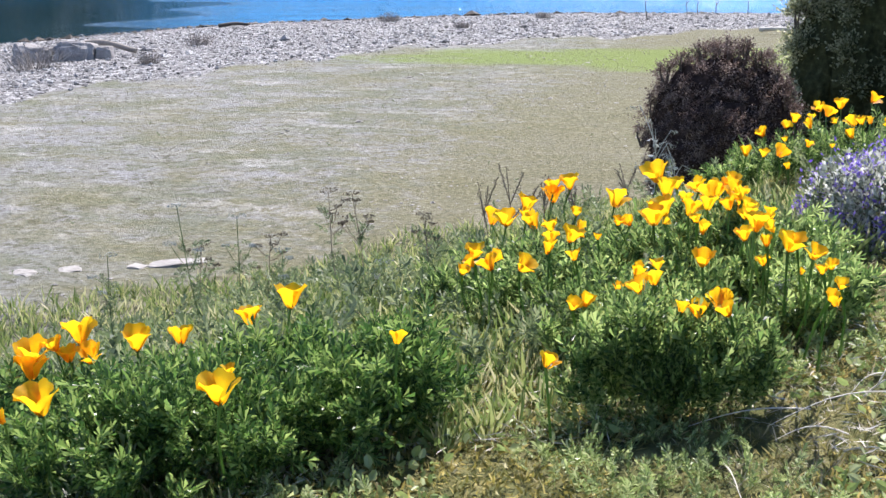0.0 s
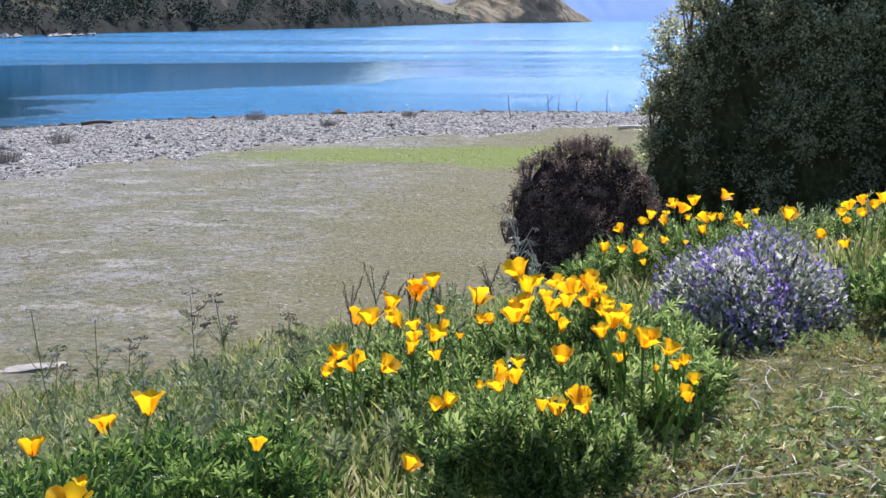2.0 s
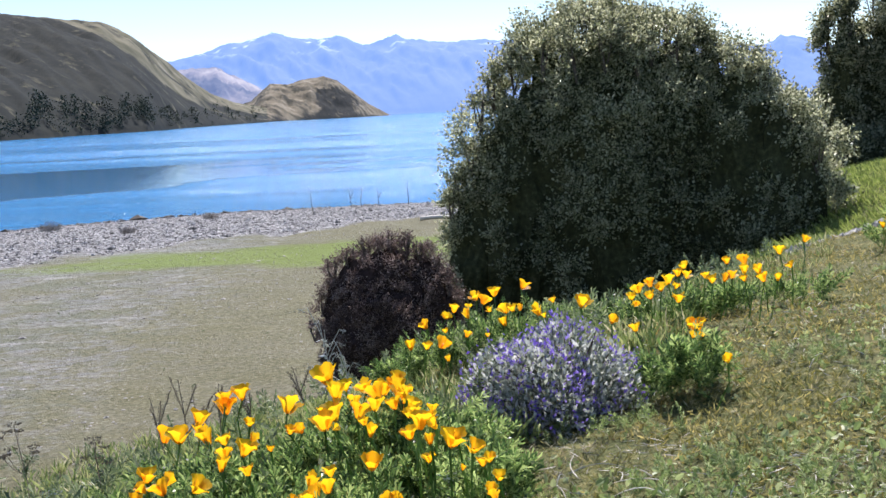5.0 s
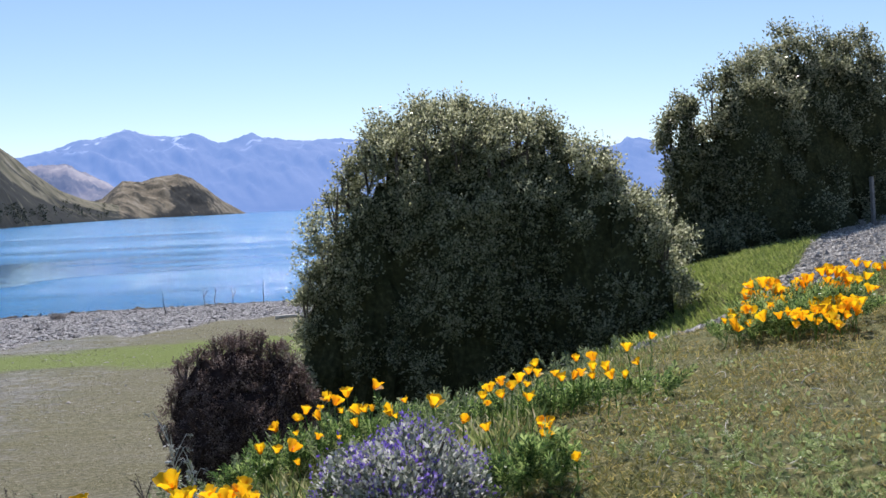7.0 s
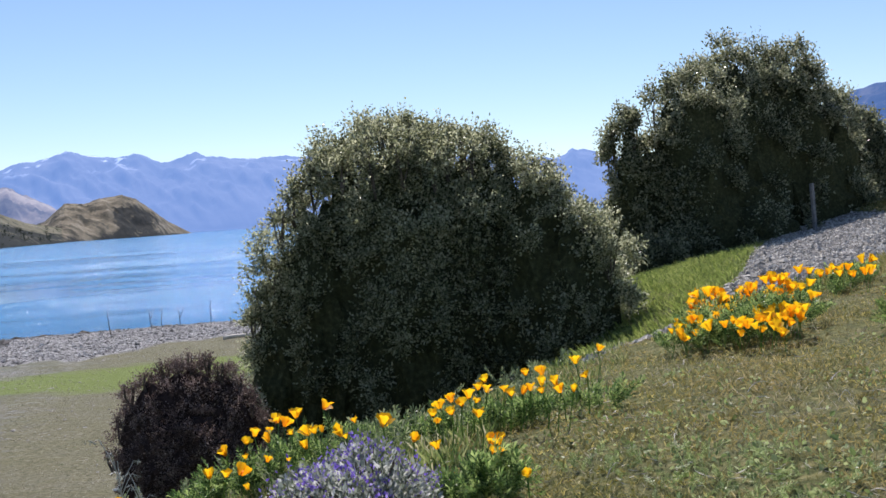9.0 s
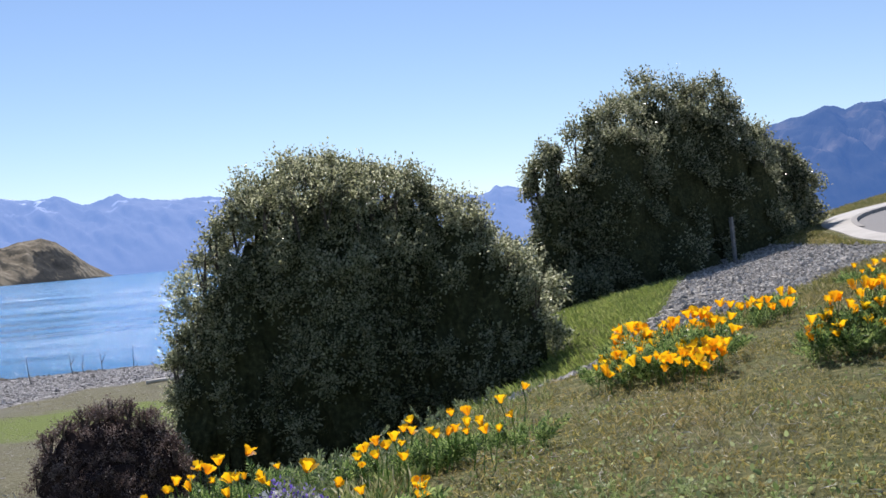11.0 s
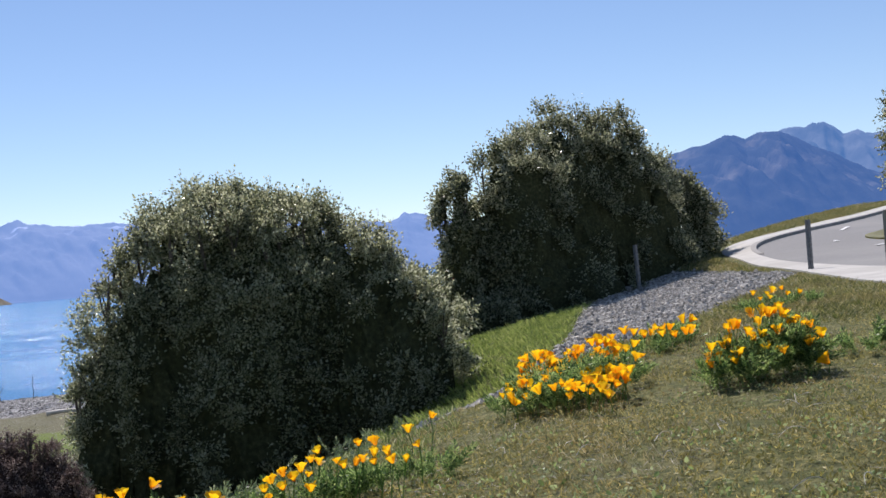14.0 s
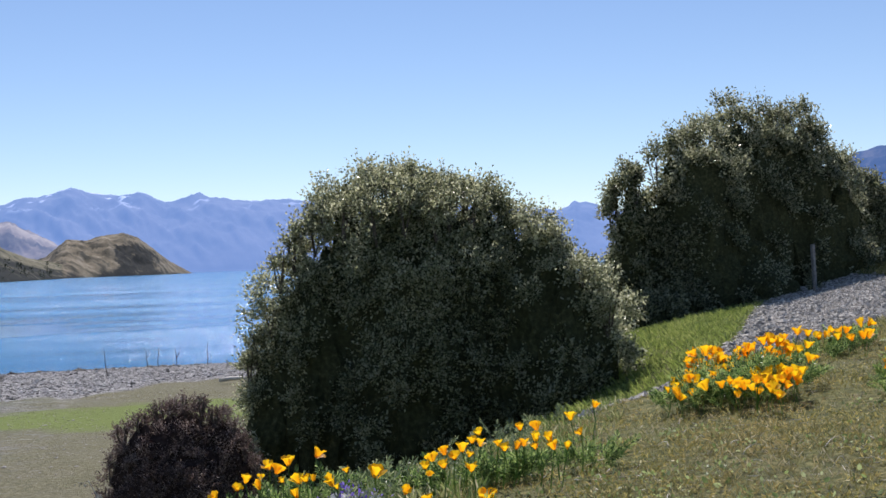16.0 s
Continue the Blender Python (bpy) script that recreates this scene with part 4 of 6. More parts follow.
def petal_grid(opening, seed, p):
    """Rows of points of one round-topped petal of a ruffled bell about 1 wide at its rim."""
    rng = random.Random(seed * 10 + p)
    a0 = p * math.pi / 2 + rng.uniform(-0.15, 0.15)
    tilt, phase = rng.uniform(-0.09, 0.12), rng.uniform(0, 6.28)
    outer, tall = 1.05 if p % 2 else 0.96, rng.uniform(0.92, 1.1)
    grid = []
    for i in range(7):
        s = i / 6
        row = []
        for k in range(9):
            w = (k / 8 - 0.5) * 2
            turn = a0 + w * (0.45 + 0.52 * min(1, s * 1.6))
            rad = (0.04 + (0.28 * opening + tilt) * s ** 0.62 + 0.11 * opening ** 2 * s ** 5) * outer
            rad *= 1 + 0.07 * s ** 3 * math.sin(5.5 * w + phase)
            h = tall * (0.78 * s ** 1.1 * (1.2 - 0.26 * opening) - 0.15 * s ** 3 * abs(w) ** 2.4 + 0.035 * s ** 3 * math.sin(6 * w + phase * 2)) - tilt * s * 0.8
            row.append((rad * math.cos(turn), rad * math.sin(turn), h))
        grid.append(row)
    return grid


def petal_mesh(name, opening, seed, petals):
    """One petal, or several joined; "rim" runs from the petal's foot to its edge."""
    bm = bmesh.new()
    rim = bm.verts.layers.float.new("rim")
    for p in petals:
        grid = []
        for i, row in enumerate(petal_grid(opening, seed, p)):
            grid.append([bm.verts.new(v) for v in row])
            for v in grid[-1]:
                v[rim] = i / 6
        for i in range(6):
            for k in range(8):
                bm.faces.new((grid[i][k], grid[i][k + 1], grid[i + 1][k + 1], grid[i + 1][k]))
    me = bpy.data.meshes.new(name)
    bm.to_mesh(me)
    bm.free()
    me.materials.append(PETAL)
    for p in me.polygons:
        p.use_smooth = True
    return me


def heart_mesh(name):
    """The flower's green receptacle with a tuft of stamens in it."""
    pieces = [tube([(0, 0, -0.1), (0, 0, -0.02), (0, 0, 0.03)], [0.02, 0.045, 0.075], 8)]
    for k in range(10):
        a = k * 2.4
        r = 0.02 + 0.05 * (k / 10)
        pieces.append(tube([(r * 0.5 * math.cos(a), r * 0.5 * math.sin(a), 0.02), (r * math.cos(a), r * math.sin(a), 0.2), (r * 1.2 * math.cos(a), r * 1.2 * math.sin(a), 0.3)], [0.008, 0.01, 0.016], 4))
    v, g = join(pieces)
    me = mesh_from(name, v, g, [FROND, PETAL], True)
    for p in me.polygons:
        p.material_index = int(p.center.z > 0.04)
    return me


OPEN = (0.85, 0.95, 1.05, 1.15, 0.72)
FLOWERS = [petal_mesh("flower", o, k, range(4)) for k, o in enumerate(OPEN)]
PETALS = [[petal_mesh("petal", o, k, [p]) for p in range(4)] for k, o in enumerate(OPEN)]
HEART = heart_mesh("flower")


def poppy_plant(x, y, rx, ry, tall, fronds, flowers, seed, label, frond_size=0.088, up=0.9, leaf=None):
    """A clump of feathery leaves with cup flowers. flowers: places (x, y, z, size) in the world."""
    rng = np.random.default_rng(seed)
    base = Vector((x, y, gz(x, y)))
    ob = thing("poppy_plant", base, label, "flower", "orange poppies")
    per = 12
    shoots = max(8, fronds // per)
    a, rad = rng.uniform(0, 6.28, shoots), rng.uniform(0, 1, shoots) ** 0.55
    sx, sy = rx * rad * np.cos(a), ry * rad * np.sin(a)
    top = tall * np.sqrt(np.clip(1 - 0.8 * rad ** 2, 0.05, 1)) * rng.uniform(0.65, 1.15, shoots)
    own = np.repeat(np.arange(shoots), per)
    n = len(own)
    q = rng.uniform(0.05, 1, n) ** 0.7
    lx = sx[own] * (0.72 + 0.36 * q) + rng.normal(size=n) * 0.012
    ly = sy[own] * (0.72 + 0.36 * q) + rng.normal(size=n) * 0.012
    gzz = ground(sx + x, sy + y) - base.z
    lz = gzz[own] + top[own] * q * 0.85
    ways = np.stack([sx[own] / rx * 0.5, sy[own] / ry * 0.5, np.full(n, up)], 1) + rng.normal(size=(n, 3)) * 0.45
    pieces = scatter(FROND_T, np.stack([lx, ly, lz], 1), frames(ways, rng.uniform(0, 6.28, n)), frond_size * rng.uniform(0.5, 1.3, n))
    part("foliage", pieces, leaf or FROND, ob)
    for k, (fx, fy, fz, fs) in enumerate(flowers):
        shape = int(rng.integers(0, 5))
        fl = new("flower", HEART if x < 1.0 else FLOWERS[shape])
        for piece in PETALS[shape] if x < 1.0 else []:
            new("petal", piece).parent = fl
        fl.parent = ob
        p = Vector((fx, fy, fz)) - base
        fl.matrix_basis = Matrix.LocRotScale(p, Euler((rng.normal() * 0.28, rng.normal() * 0.28, rng.uniform(0, 6.28))), (fs, fs, fs))
        foot = Vector((p.x * 0.9 + rng.normal() * 0.02, p.y * 0.9 + rng.normal() * 0.02, max(gzz.min(), p.z - 0.17)))
        mid = foot.lerp(p, 0.6) + Vector((rng.normal() * 0.012, rng.normal() * 0.012, 0))
        part("stem", tube([foot, mid, p + Vector((0, 0, 0.004))], [0.003, 0.0025, 0.004], 4), FROND, ob)
    return ob


# ---- where each poppy flower stands: x, y, z of the cup's base ----
LEFT = [
    (-1.95, 2.56, 0.04, 0.086), (-1.90, 2.60, 0.06, 0.063), (-1.85, 2.64, 0.07, 0.091), (-1.87, 2.61, 0.03, 0.066),
    (-1.81, 2.62, 0.03, 0.072), (-1.94, 2.54, 0.00, 0.083), (-1.62, 2.14, 0.10, 0.104), (-1.64, 2.04, 0.12, 0.049),
    (-1.73, 2.71, 0.04, 0.091), (-1.57, 2.66, 0.09, 0.079), (-1.40, 2.71, 0.14, 0.072), (-1.37, 2.89, 0.13, 0.090),
    (-1.20, 2.21, 0.21, 0.034), (-1.16, 2.08, 0.20, 0.089), (-0.88, 2.35, 0.26, 0.046),
]
HUMP_A = [
    (-1.21, 4.38, 0.01, 0.078), (-1.13, 4.29, 0.03, 0.090), (-1.09, 4.43, 0.06, 0.083), (-1.07, 4.36, 0.04, 0.064),
    (-0.98, 4.12, 0.07, 0.077), (-0.99, 4.46, 0.09, 0.088), (-0.99, 4.46, 0.13, 0.069), (-0.93, 4.48, 0.14, 0.078),
    (-0.86, 4.24, 0.10, 0.048), (-0.89, 3.96, 0.11, 0.054), (-0.76, 3.60, 0.17, 0.067), (-0.77, 3.78, 0.16, 0.051),
    (-0.78, 3.38, 0.19, 0.063), (-0.80, 3.53, 0.18, 0.048), (-1.04, 3.53, 0.12, 0.064), (-0.97, 3.15, 0.18, 0.040),
    (-0.96, 3.24, 0.18, 0.045), (-0.96, 3.39, 0.15, 0.064), (-0.89, 3.18, 0.19, 0.057), (-0.82, 3.20, 0.19, 0.067),
    (-0.67, 3.23, 0.22, 0.047), (-0.75, 4.40, 0.10, 0.081), (-0.63, 3.70, 0.21, 0.042), (-0.59, 3.71, 0.21, 0.046),
]
HUMP_B = [
    (-0.65, 3.47, 0.22, 0.029),
]
HUMP2_A = [
    (-0.63, 4.73, 0.13, 0.106), (-0.53, 4.12, 0.20, 0.101), (-0.51, 4.26, 0.21, 0.056), (-0.49, 3.76, 0.23, 0.084),
    (-0.41, 3.66, 0.26, 0.071), (-0.44, 3.87, 0.25, 0.055), (-0.37, 3.50, 0.28, 0.039), (-0.34, 3.33, 0.29, 0.051),
    (-0.36, 3.89, 0.26, 0.079), (-0.36, 3.71, 0.27, 0.068), (-0.31, 3.95, 0.27, 0.080), (-0.29, 3.82, 0.28, 0.070),
    (-0.29, 3.64, 0.29, 0.063), (-0.26, 3.75, 0.30, 0.053), (-0.24, 3.56, 0.31, 0.050), (-0.23, 3.45, 0.31, 0.052),
    (-0.20, 3.31, 0.31, 0.067), (-0.17, 3.32, 0.32, 0.060), (-0.15, 3.25, 0.33, 0.049), (-0.22, 3.21, 0.31, 0.049),
    (-0.11, 3.06, 0.33, 0.065), (-0.09, 3.09, 0.34, 0.041), (-0.05, 2.93, 0.35, 0.045), (-0.01, 2.81, 0.36, 0.032),
]
HUMP2_B = [
    (0.01, 2.70, 0.35, 0.033), (-0.01, 2.60, 0.35, 0.035), (-0.00, 2.56, 0.35, 0.031), (-0.31, 3.01, 0.29, 0.058),
    (-0.32, 4.09, 0.27, 0.062), (-0.35, 3.96, 0.26, 0.068),
]
FRONT = [
    (-0.60, 2.83, 0.21, 0.048), (-0.57, 2.83, 0.22, 0.047), (-0.49, 3.12, 0.21, 0.055), (-0.45, 2.97, 0.22, 0.071),
    (-0.43, 3.05, 0.22, 0.053), (-0.44, 3.20, 0.22, 0.040), (-0.51, 2.96, 0.23, 0.025), (-0.33, 2.75, 0.25, 0.048),
    (-0.29, 2.72, 0.25, 0.056), (-0.25, 2.80, 0.25, 0.060), (-0.22, 2.72, 0.26, 0.045), (-0.56, 2.35, 0.24, 0.043),
]
ROW1_A = [
    (-0.35, 5.57, 0.09, 0.063), (-0.27, 5.47, 0.11, 0.056), (-0.21, 5.44, 0.12, 0.072), (-0.30, 6.18, 0.08, 0.069),
    (-0.20, 6.21, 0.12, 0.051), (-0.17, 6.63, 0.08, 0.067), (-0.19, 5.77, 0.13, 0.035), (-0.09, 6.42, 0.13, 0.046),
    (-0.08, 6.03, 0.15, 0.068), (-0.04, 6.81, 0.12, 0.062), (-0.01, 6.82, 0.09, 0.069), (0.03, 6.03, 0.18, 0.040),
    (0.06, 6.77, 0.14, 0.089), (0.11, 5.90, 0.19, 0.072), (0.09, 5.44, 0.21, 0.061), (0.14, 5.83, 0.21, 0.053),
    (0.17, 5.72, 0.23, 0.047), (0.21, 6.75, 0.18, 0.075), (-0.09, 5.53, 0.15, 0.045), (0.01, 5.20, 0.21, 0.027),
    (-0.15, 4.71, 0.21, 0.039), (0.25, 5.47, 0.25, 0.072), (0.26, 5.23, 0.28, 0.032), (0.32, 5.57, 0.29, 0.040),
]
ROW1_B = [
    (0.42, 5.27, 0.31, 0.070),
]
ROW2 = [
    (0.52, 4.98, 0.29, 0.051), (0.58, 4.66, 0.31, 0.053), (0.75, 4.42, 0.35, 0.059), (0.77, 4.39, 0.35, 0.068),
    (0.75, 4.25, 0.35, 0.040), (0.73, 4.28, 0.35, 0.035), (0.76, 3.82, 0.36, 0.040),
]
ROW3_A = [
    (0.65, 5.36, 0.32, 0.055), (0.71, 5.56, 0.32, 0.057), (0.78, 5.65, 0.33, 0.058), (0.72, 5.24, 0.34, 0.054),
    (0.79, 5.39, 0.35, 0.055), (0.86, 5.65, 0.34, 0.064), (0.97, 6.04, 0.32, 0.056), (0.85, 5.39, 0.36, 0.039),
    (0.95, 5.67, 0.36, 0.047), (1.11, 6.66, 0.27, 0.061), (0.80, 5.00, 0.36, 0.057), (1.01, 5.52, 0.38, 0.045),
    (1.00, 5.31, 0.39, 0.049), (1.04, 5.26, 0.40, 0.054), (1.08, 5.28, 0.41, 0.049), (1.29, 6.42, 0.32, 0.060),
    (1.33, 6.17, 0.35, 0.064), (1.16, 5.40, 0.41, 0.062), (1.10, 5.12, 0.42, 0.037), (1.20, 5.28, 0.42, 0.066),
    (1.16, 5.03, 0.43, 0.052), (1.20, 4.96, 0.44, 0.041), (1.53, 6.27, 0.38, 0.065), (1.76, 6.67, 0.39, 0.056),
]
ROW3_B = [
    (1.36, 5.36, 0.44, 0.039), (0.64, 5.12, 0.33, 0.031),
]
GROUPA_A = [
    (2.47, 7.37, 0.39, 0.064), (2.41, 7.10, 0.38, 0.068), (2.58, 7.55, 0.41, 0.070), (2.68, 7.74, 0.42, 0.066),
    (2.73, 7.77, 0.42, 0.066), (2.80, 7.91, 0.43, 0.075), (2.88, 7.91, 0.44, 0.077), (2.88, 7.95, 0.54, 0.085),
    (2.75, 7.94, 0.47, 0.078), (2.94, 7.93, 0.54, 0.071), (2.92, 7.86, 0.50, 0.085), (2.96, 7.88, 0.52, 0.071),
    (2.74, 7.42, 0.44, 0.072), (2.57, 7.08, 0.41, 0.072), (2.58, 7.29, 0.42, 0.073), (3.00, 7.87, 0.48, 0.067),
    (2.87, 7.51, 0.46, 0.080), (3.03, 7.84, 0.48, 0.078), (3.06, 7.82, 0.47, 0.080), (3.07, 7.88, 0.53, 0.070),
    (2.70, 6.88, 0.44, 0.069), (2.68, 6.76, 0.44, 0.071), (3.18, 7.78, 0.48, 0.080), (3.14, 7.87, 0.53, 0.067),
]
GROUPA_B = [
    (3.18, 7.85, 0.56, 0.073), (2.86, 7.05, 0.47, 0.061), (2.96, 7.21, 0.48, 0.066), (3.00, 7.24, 0.49, 0.066),
    (2.89, 6.93, 0.47, 0.065), (2.98, 7.07, 0.49, 0.063), (2.80, 6.74, 0.47, 0.070), (2.73, 6.50, 0.45, 0.064),
    (2.88, 6.75, 0.47, 0.060), (3.09, 7.22, 0.50, 0.064), (3.32, 7.81, 0.51, 0.078), (3.34, 7.75, 0.50, 0.085),
    (3.01, 6.97, 0.49, 0.073), (2.97, 6.79, 0.50, 0.064), (3.03, 6.86, 0.51, 0.061), (2.96, 6.68, 0.49, 0.072),
    (3.37, 7.69, 0.56, 0.071), (3.31, 7.77, 0.60, 0.083), (3.28, 7.83, 0.61, 0.080),
]
GROUPA3_A = [
    (3.05, 6.79, 0.51, 0.065), (3.34, 7.34, 0.52, 0.080), (4.24, 9.81, 0.48, 0.071), (4.33, 9.73, 0.53, 0.087),
    (4.38, 9.65, 0.52, 0.080), (3.88, 8.57, 0.51, 0.084), (4.50, 9.69, 0.49, 0.079), (4.50, 9.59, 0.51, 0.069),
    (4.56, 9.61, 0.52, 0.086), (4.59, 9.48, 0.52, 0.082), (4.67, 9.56, 0.54, 0.073), (4.45, 9.00, 0.52, 0.074),
    (4.56, 9.03, 0.53, 0.084), (4.61, 9.04, 0.53, 0.084), (4.48, 9.30, 0.51, 0.071), (4.83, 9.49, 0.60, 0.086),
    (4.79, 9.52, 0.59, 0.088),
]
GROUPB_A = [
    (3.38, 6.38, 0.63, 0.065), (3.36, 6.38, 0.58, 0.056), (3.36, 6.37, 0.53, 0.062), (3.41, 6.34, 0.56, 0.067),
    (3.40, 6.35, 0.51, 0.065), (3.47, 6.39, 0.63, 0.059), (3.52, 6.41, 0.66, 0.059), (3.58, 6.47, 0.73, 0.067),
    (3.63, 6.50, 0.73, 0.064), (3.53, 6.42, 0.72, 0.066), (3.50, 6.27, 0.59, 0.068), (3.48, 6.27, 0.55, 0.062),
    (3.66, 6.45, 0.69, 0.064), (3.65, 6.34, 0.67, 0.063), (3.69, 6.35, 0.68, 0.058), (3.73, 6.43, 0.73, 0.074),
    (3.73, 6.50, 0.79, 0.071), (3.81, 6.53, 0.79, 0.074), (3.82, 6.48, 0.78, 0.073), (3.88, 6.49, 0.80, 0.063),
    (3.89, 6.46, 0.82, 0.064), (3.86, 6.39, 0.78, 0.068), (3.87, 6.34, 0.74, 0.068), (3.92, 6.35, 0.74, 0.059),
]
GROUPB_B = [
    (3.92, 6.30, 0.72, 0.064), (3.99, 6.28, 0.71, 0.059), (3.96, 6.14, 0.66, 0.065), (3.78, 6.31, 0.69, 0.069),
    (3.88, 6.15, 0.62, 0.059), (3.94, 6.19, 0.61, 0.061), (3.71, 6.15, 0.59, 0.060), (3.66, 6.24, 0.61, 0.060),
    (3.92, 6.03, 0.52, 0.072),
]
GROUPC = [
    (7.00, 12.19, 0.64, 0.070), (6.22, 10.69, 0.66, 0.049), (6.94, 11.79, 0.64, 0.068), (7.17, 12.09, 0.65, 0.084),
    (6.27, 10.60, 0.67, 0.049), (7.28, 12.03, 0.68, 0.056), (6.83, 11.21, 0.66, 0.052), (7.00, 11.25, 0.66, 0.066),
]

GREEN_CLUMP = "clump of orange poppies with feathery green leaves"
# each bed: flowers, their growth, plants (x, y, half width, half depth, height, fronds)
NEAR_BEDS = [
    (LEFT, 0.95, [(-1.95, 2.55, 0.4, 0.32, 0.3, 1300), (-1.48, 2.36, 0.36, 0.24, 0.32, 1400), (-1.38, 2.72, 0.36, 0.24, 0.28, 900), (-1.06, 2.6, 0.25, 0.19, 0.29, 800)], "poppy clump with few orange flowers and lush green leaves"),
    (HUMP_A + HUMP_B, 1.0, [(-1.12, 4.15, 0.26, 0.28, 0.24, 600), (-0.8, 3.9, 0.34, 0.3, 0.26, 1000)], GREEN_CLUMP),
    (HUMP2_A + HUMP2_B, 1.0, [(-0.5, 3.95, 0.32, 0.32, 0.27, 1000), (-0.24, 3.75, 0.24, 0.28, 0.26, 900), (-0.06, 3.35, 0.14, 0.18, 0.18, 380)], "dense poppy clump crowded with orange flowers"),
    (FRONT, 1.0, [(-0.44, 2.76, 0.14, 0.1, 0.27, 420), (-0.27, 2.76, 0.13, 0.1, 0.25, 360), (-0.5, 3.3, 0.26, 0.22, 0.22, 480)], "upright poppy clump with tall grey-green leaves"),
    (ROW1_A + ROW1_B, 1.0, [(-0.25, 6.0, 0.3, 0.28, 0.19, 340), (0.12, 6.2, 0.32, 0.32, 0.2, 360), (0.45, 5.9, 0.26, 0.24, 0.14, 170)], GREEN_CLUMP),
    (ROW2, 1.0, [(0.7, 4.3, 0.13, 0.13, 0.2, 330)], "small green poppy clump with a cluster of blooms"),
    (ROW3_A + ROW3_B, 1.0, [(0.85, 5.75, 0.3, 0.25, 0.12, 160), (1.15, 5.8, 0.3, 0.25, 0.12, 160), (1.4, 5.7, 0.3, 0.25, 0.12, 140)], "low sparse row of orange poppies along the bank"),
]
FAR_BEDS = [
    (GROUPA_A + GROUPA_B, 1.12, [(2.62, 7.35, 0.28, 0.32, 0.2, 420), (2.95, 7.2, 0.34, 0.32, 0.22, 560), (2.98, 7.75, 0.36, 0.36, 0.22, 420)], "thick poppy clump beside the gravel track"),
    (GROUPA3_A, 1.1, [(3.7, 8.9, 0.34, 0.36, 0.13, 240), (4.3, 9.5, 0.36, 0.36, 0.14, 280), (4.75, 9.9, 0.32, 0.34, 0.12, 220)], "low poppies along the edge of the gravel"),
    (GROUPB_A + GROUPB_B, 1.15, [(3.52, 6.35, 0.2, 0.26, 0.26, 450), (3.84, 6.4, 0.26, 0.26, 0.34, 1000)], "rounded tall poppy clump on the lawn"),
    (GROUPC, 1.1, [(6.85, 11.5, 0.5, 0.4, 0.12, 220)], "sparse poppies near the end of the gravel"),
    ([], 1.0, [(4.75, 6.75, 0.24, 0.24, 0.15, 240)], "green poppy clump without open flowers"),
]
seed = 50
for flowers, grow, plants, label in NEAR_BEDS + FAR_BEDS:
    rng = random.Random(seed)
    owned = [[] for _ in plants]
    for x, y, z, size in flowers:
        k = min(range(len(plants)), key=lambda i: (plants[i][0] - x) ** 2 + (plants[i][1] - y) ** 2)
        owned[k].append((x, y, z, size * grow * rng.uniform(0.92, 1.1)))
        for _ in range(2 if "thick" in label else int("dense" in label and rng.random() < 0.4)):
            owned[k].append((x + rng.uniform(-0.09, 0.09), y + rng.uniform(-0.12, 0.12), z + rng.uniform(-0.05, 0.02), size * grow * rng.uniform(0.6, 0.95)))
    for (x, y, rx, ry, tall, fronds), mine in zip(plants, owned):
        seed += 1
        poppy_plant(x, y, rx, ry, tall, fronds, mine, seed, label, up=1.7 if "upright" in label else 0.9, leaf=None if "lush" in label else FROND_GREY)


# ---- the violet-flowered shrub ----
def violet_shrub(x, y, rx, ry, tall):
    base = Vector((x, y, gz(x, y) - 0.02))
    ob = thing("violet_flowering_shrub", base, "low grey-green shrub covered in small violet flowers", "shrub")
    def dome(n, low, high):
        d = RNG.normal(size=(n, 3))
        d /= np.linalg.norm(d, axis=1, keepdims=True)
        d[:, 2] = np.abs(d[:, 2])
        return d, d * np.array([rx, ry, tall]) * (RNG.uniform(low, high, n) * (1 + 0.12 * np.sin(d[:, 0] * 7 + d[:, 1] * 5)))[:, None]
    d, p = dome(12000, 0.5, 1.0)
    part("foliage", scatter(LEAF, p, frames(d * 0.8 + any_way(12000, 0.6), RNG.uniform(0, 6.28, 12000)), 0.026 * RNG.uniform(0.6, 1.3, 12000)), GREY_LEAF, ob)
    d, p = dome(420, 0.94, 1.05)
    p = p[d[:, 2] > 0.08]
    n, per = len(p), 6
    own = np.repeat(np.arange(n), per)
    q = p[own] + RNG.normal(size=(n * per, 3)) * np.array([0.008, 0.008, 0.016])
    heads = scatter(LEAF, q, frames(any_way(n * per, 0.8), RNG.uniform(0, 6.28, n * per)), 0.017 * RNG.uniform(0.6, 1.3, n * per))
    tagged(part("blossom", heads, VIOLET, ob, "small violet flower heads"), kind="stuff")
    d, p = dome(160, 0.9, 1.0)
    tagged(part("twig", join([tube([(0, 0, 0), v * 0.5, v], [0.006, 0.004, 0.002], 4) for v in p]), BARK, ob), kind="stuff")


violet_shrub(0.262, 4.45, 0.362, 0.37, 0.335)


# ---- road, kerb and posts ----
def curve_points(stops, n):
    """A smooth line through stops (Catmull-Rom), n points."""
    p = np.array(stops, float)
    p = np.concatenate([[2 * p[0] - p[1]], p, [2 * p[-1] - p[-2]]])
    t = np.linspace(0, len(stops) - 1.0001, n)
    i = t.astype(int)
    f = (t - i)[:, None]
    a, b, c, d = p[i], p[i + 1], p[i + 2], p[i + 3]
    return 0.5 * (2 * b + (c - a) * f + (2 * a - 5 * b + 4 * c - d) * f ** 2 + (3 * b - 3 * c + d - a) * f ** 3)


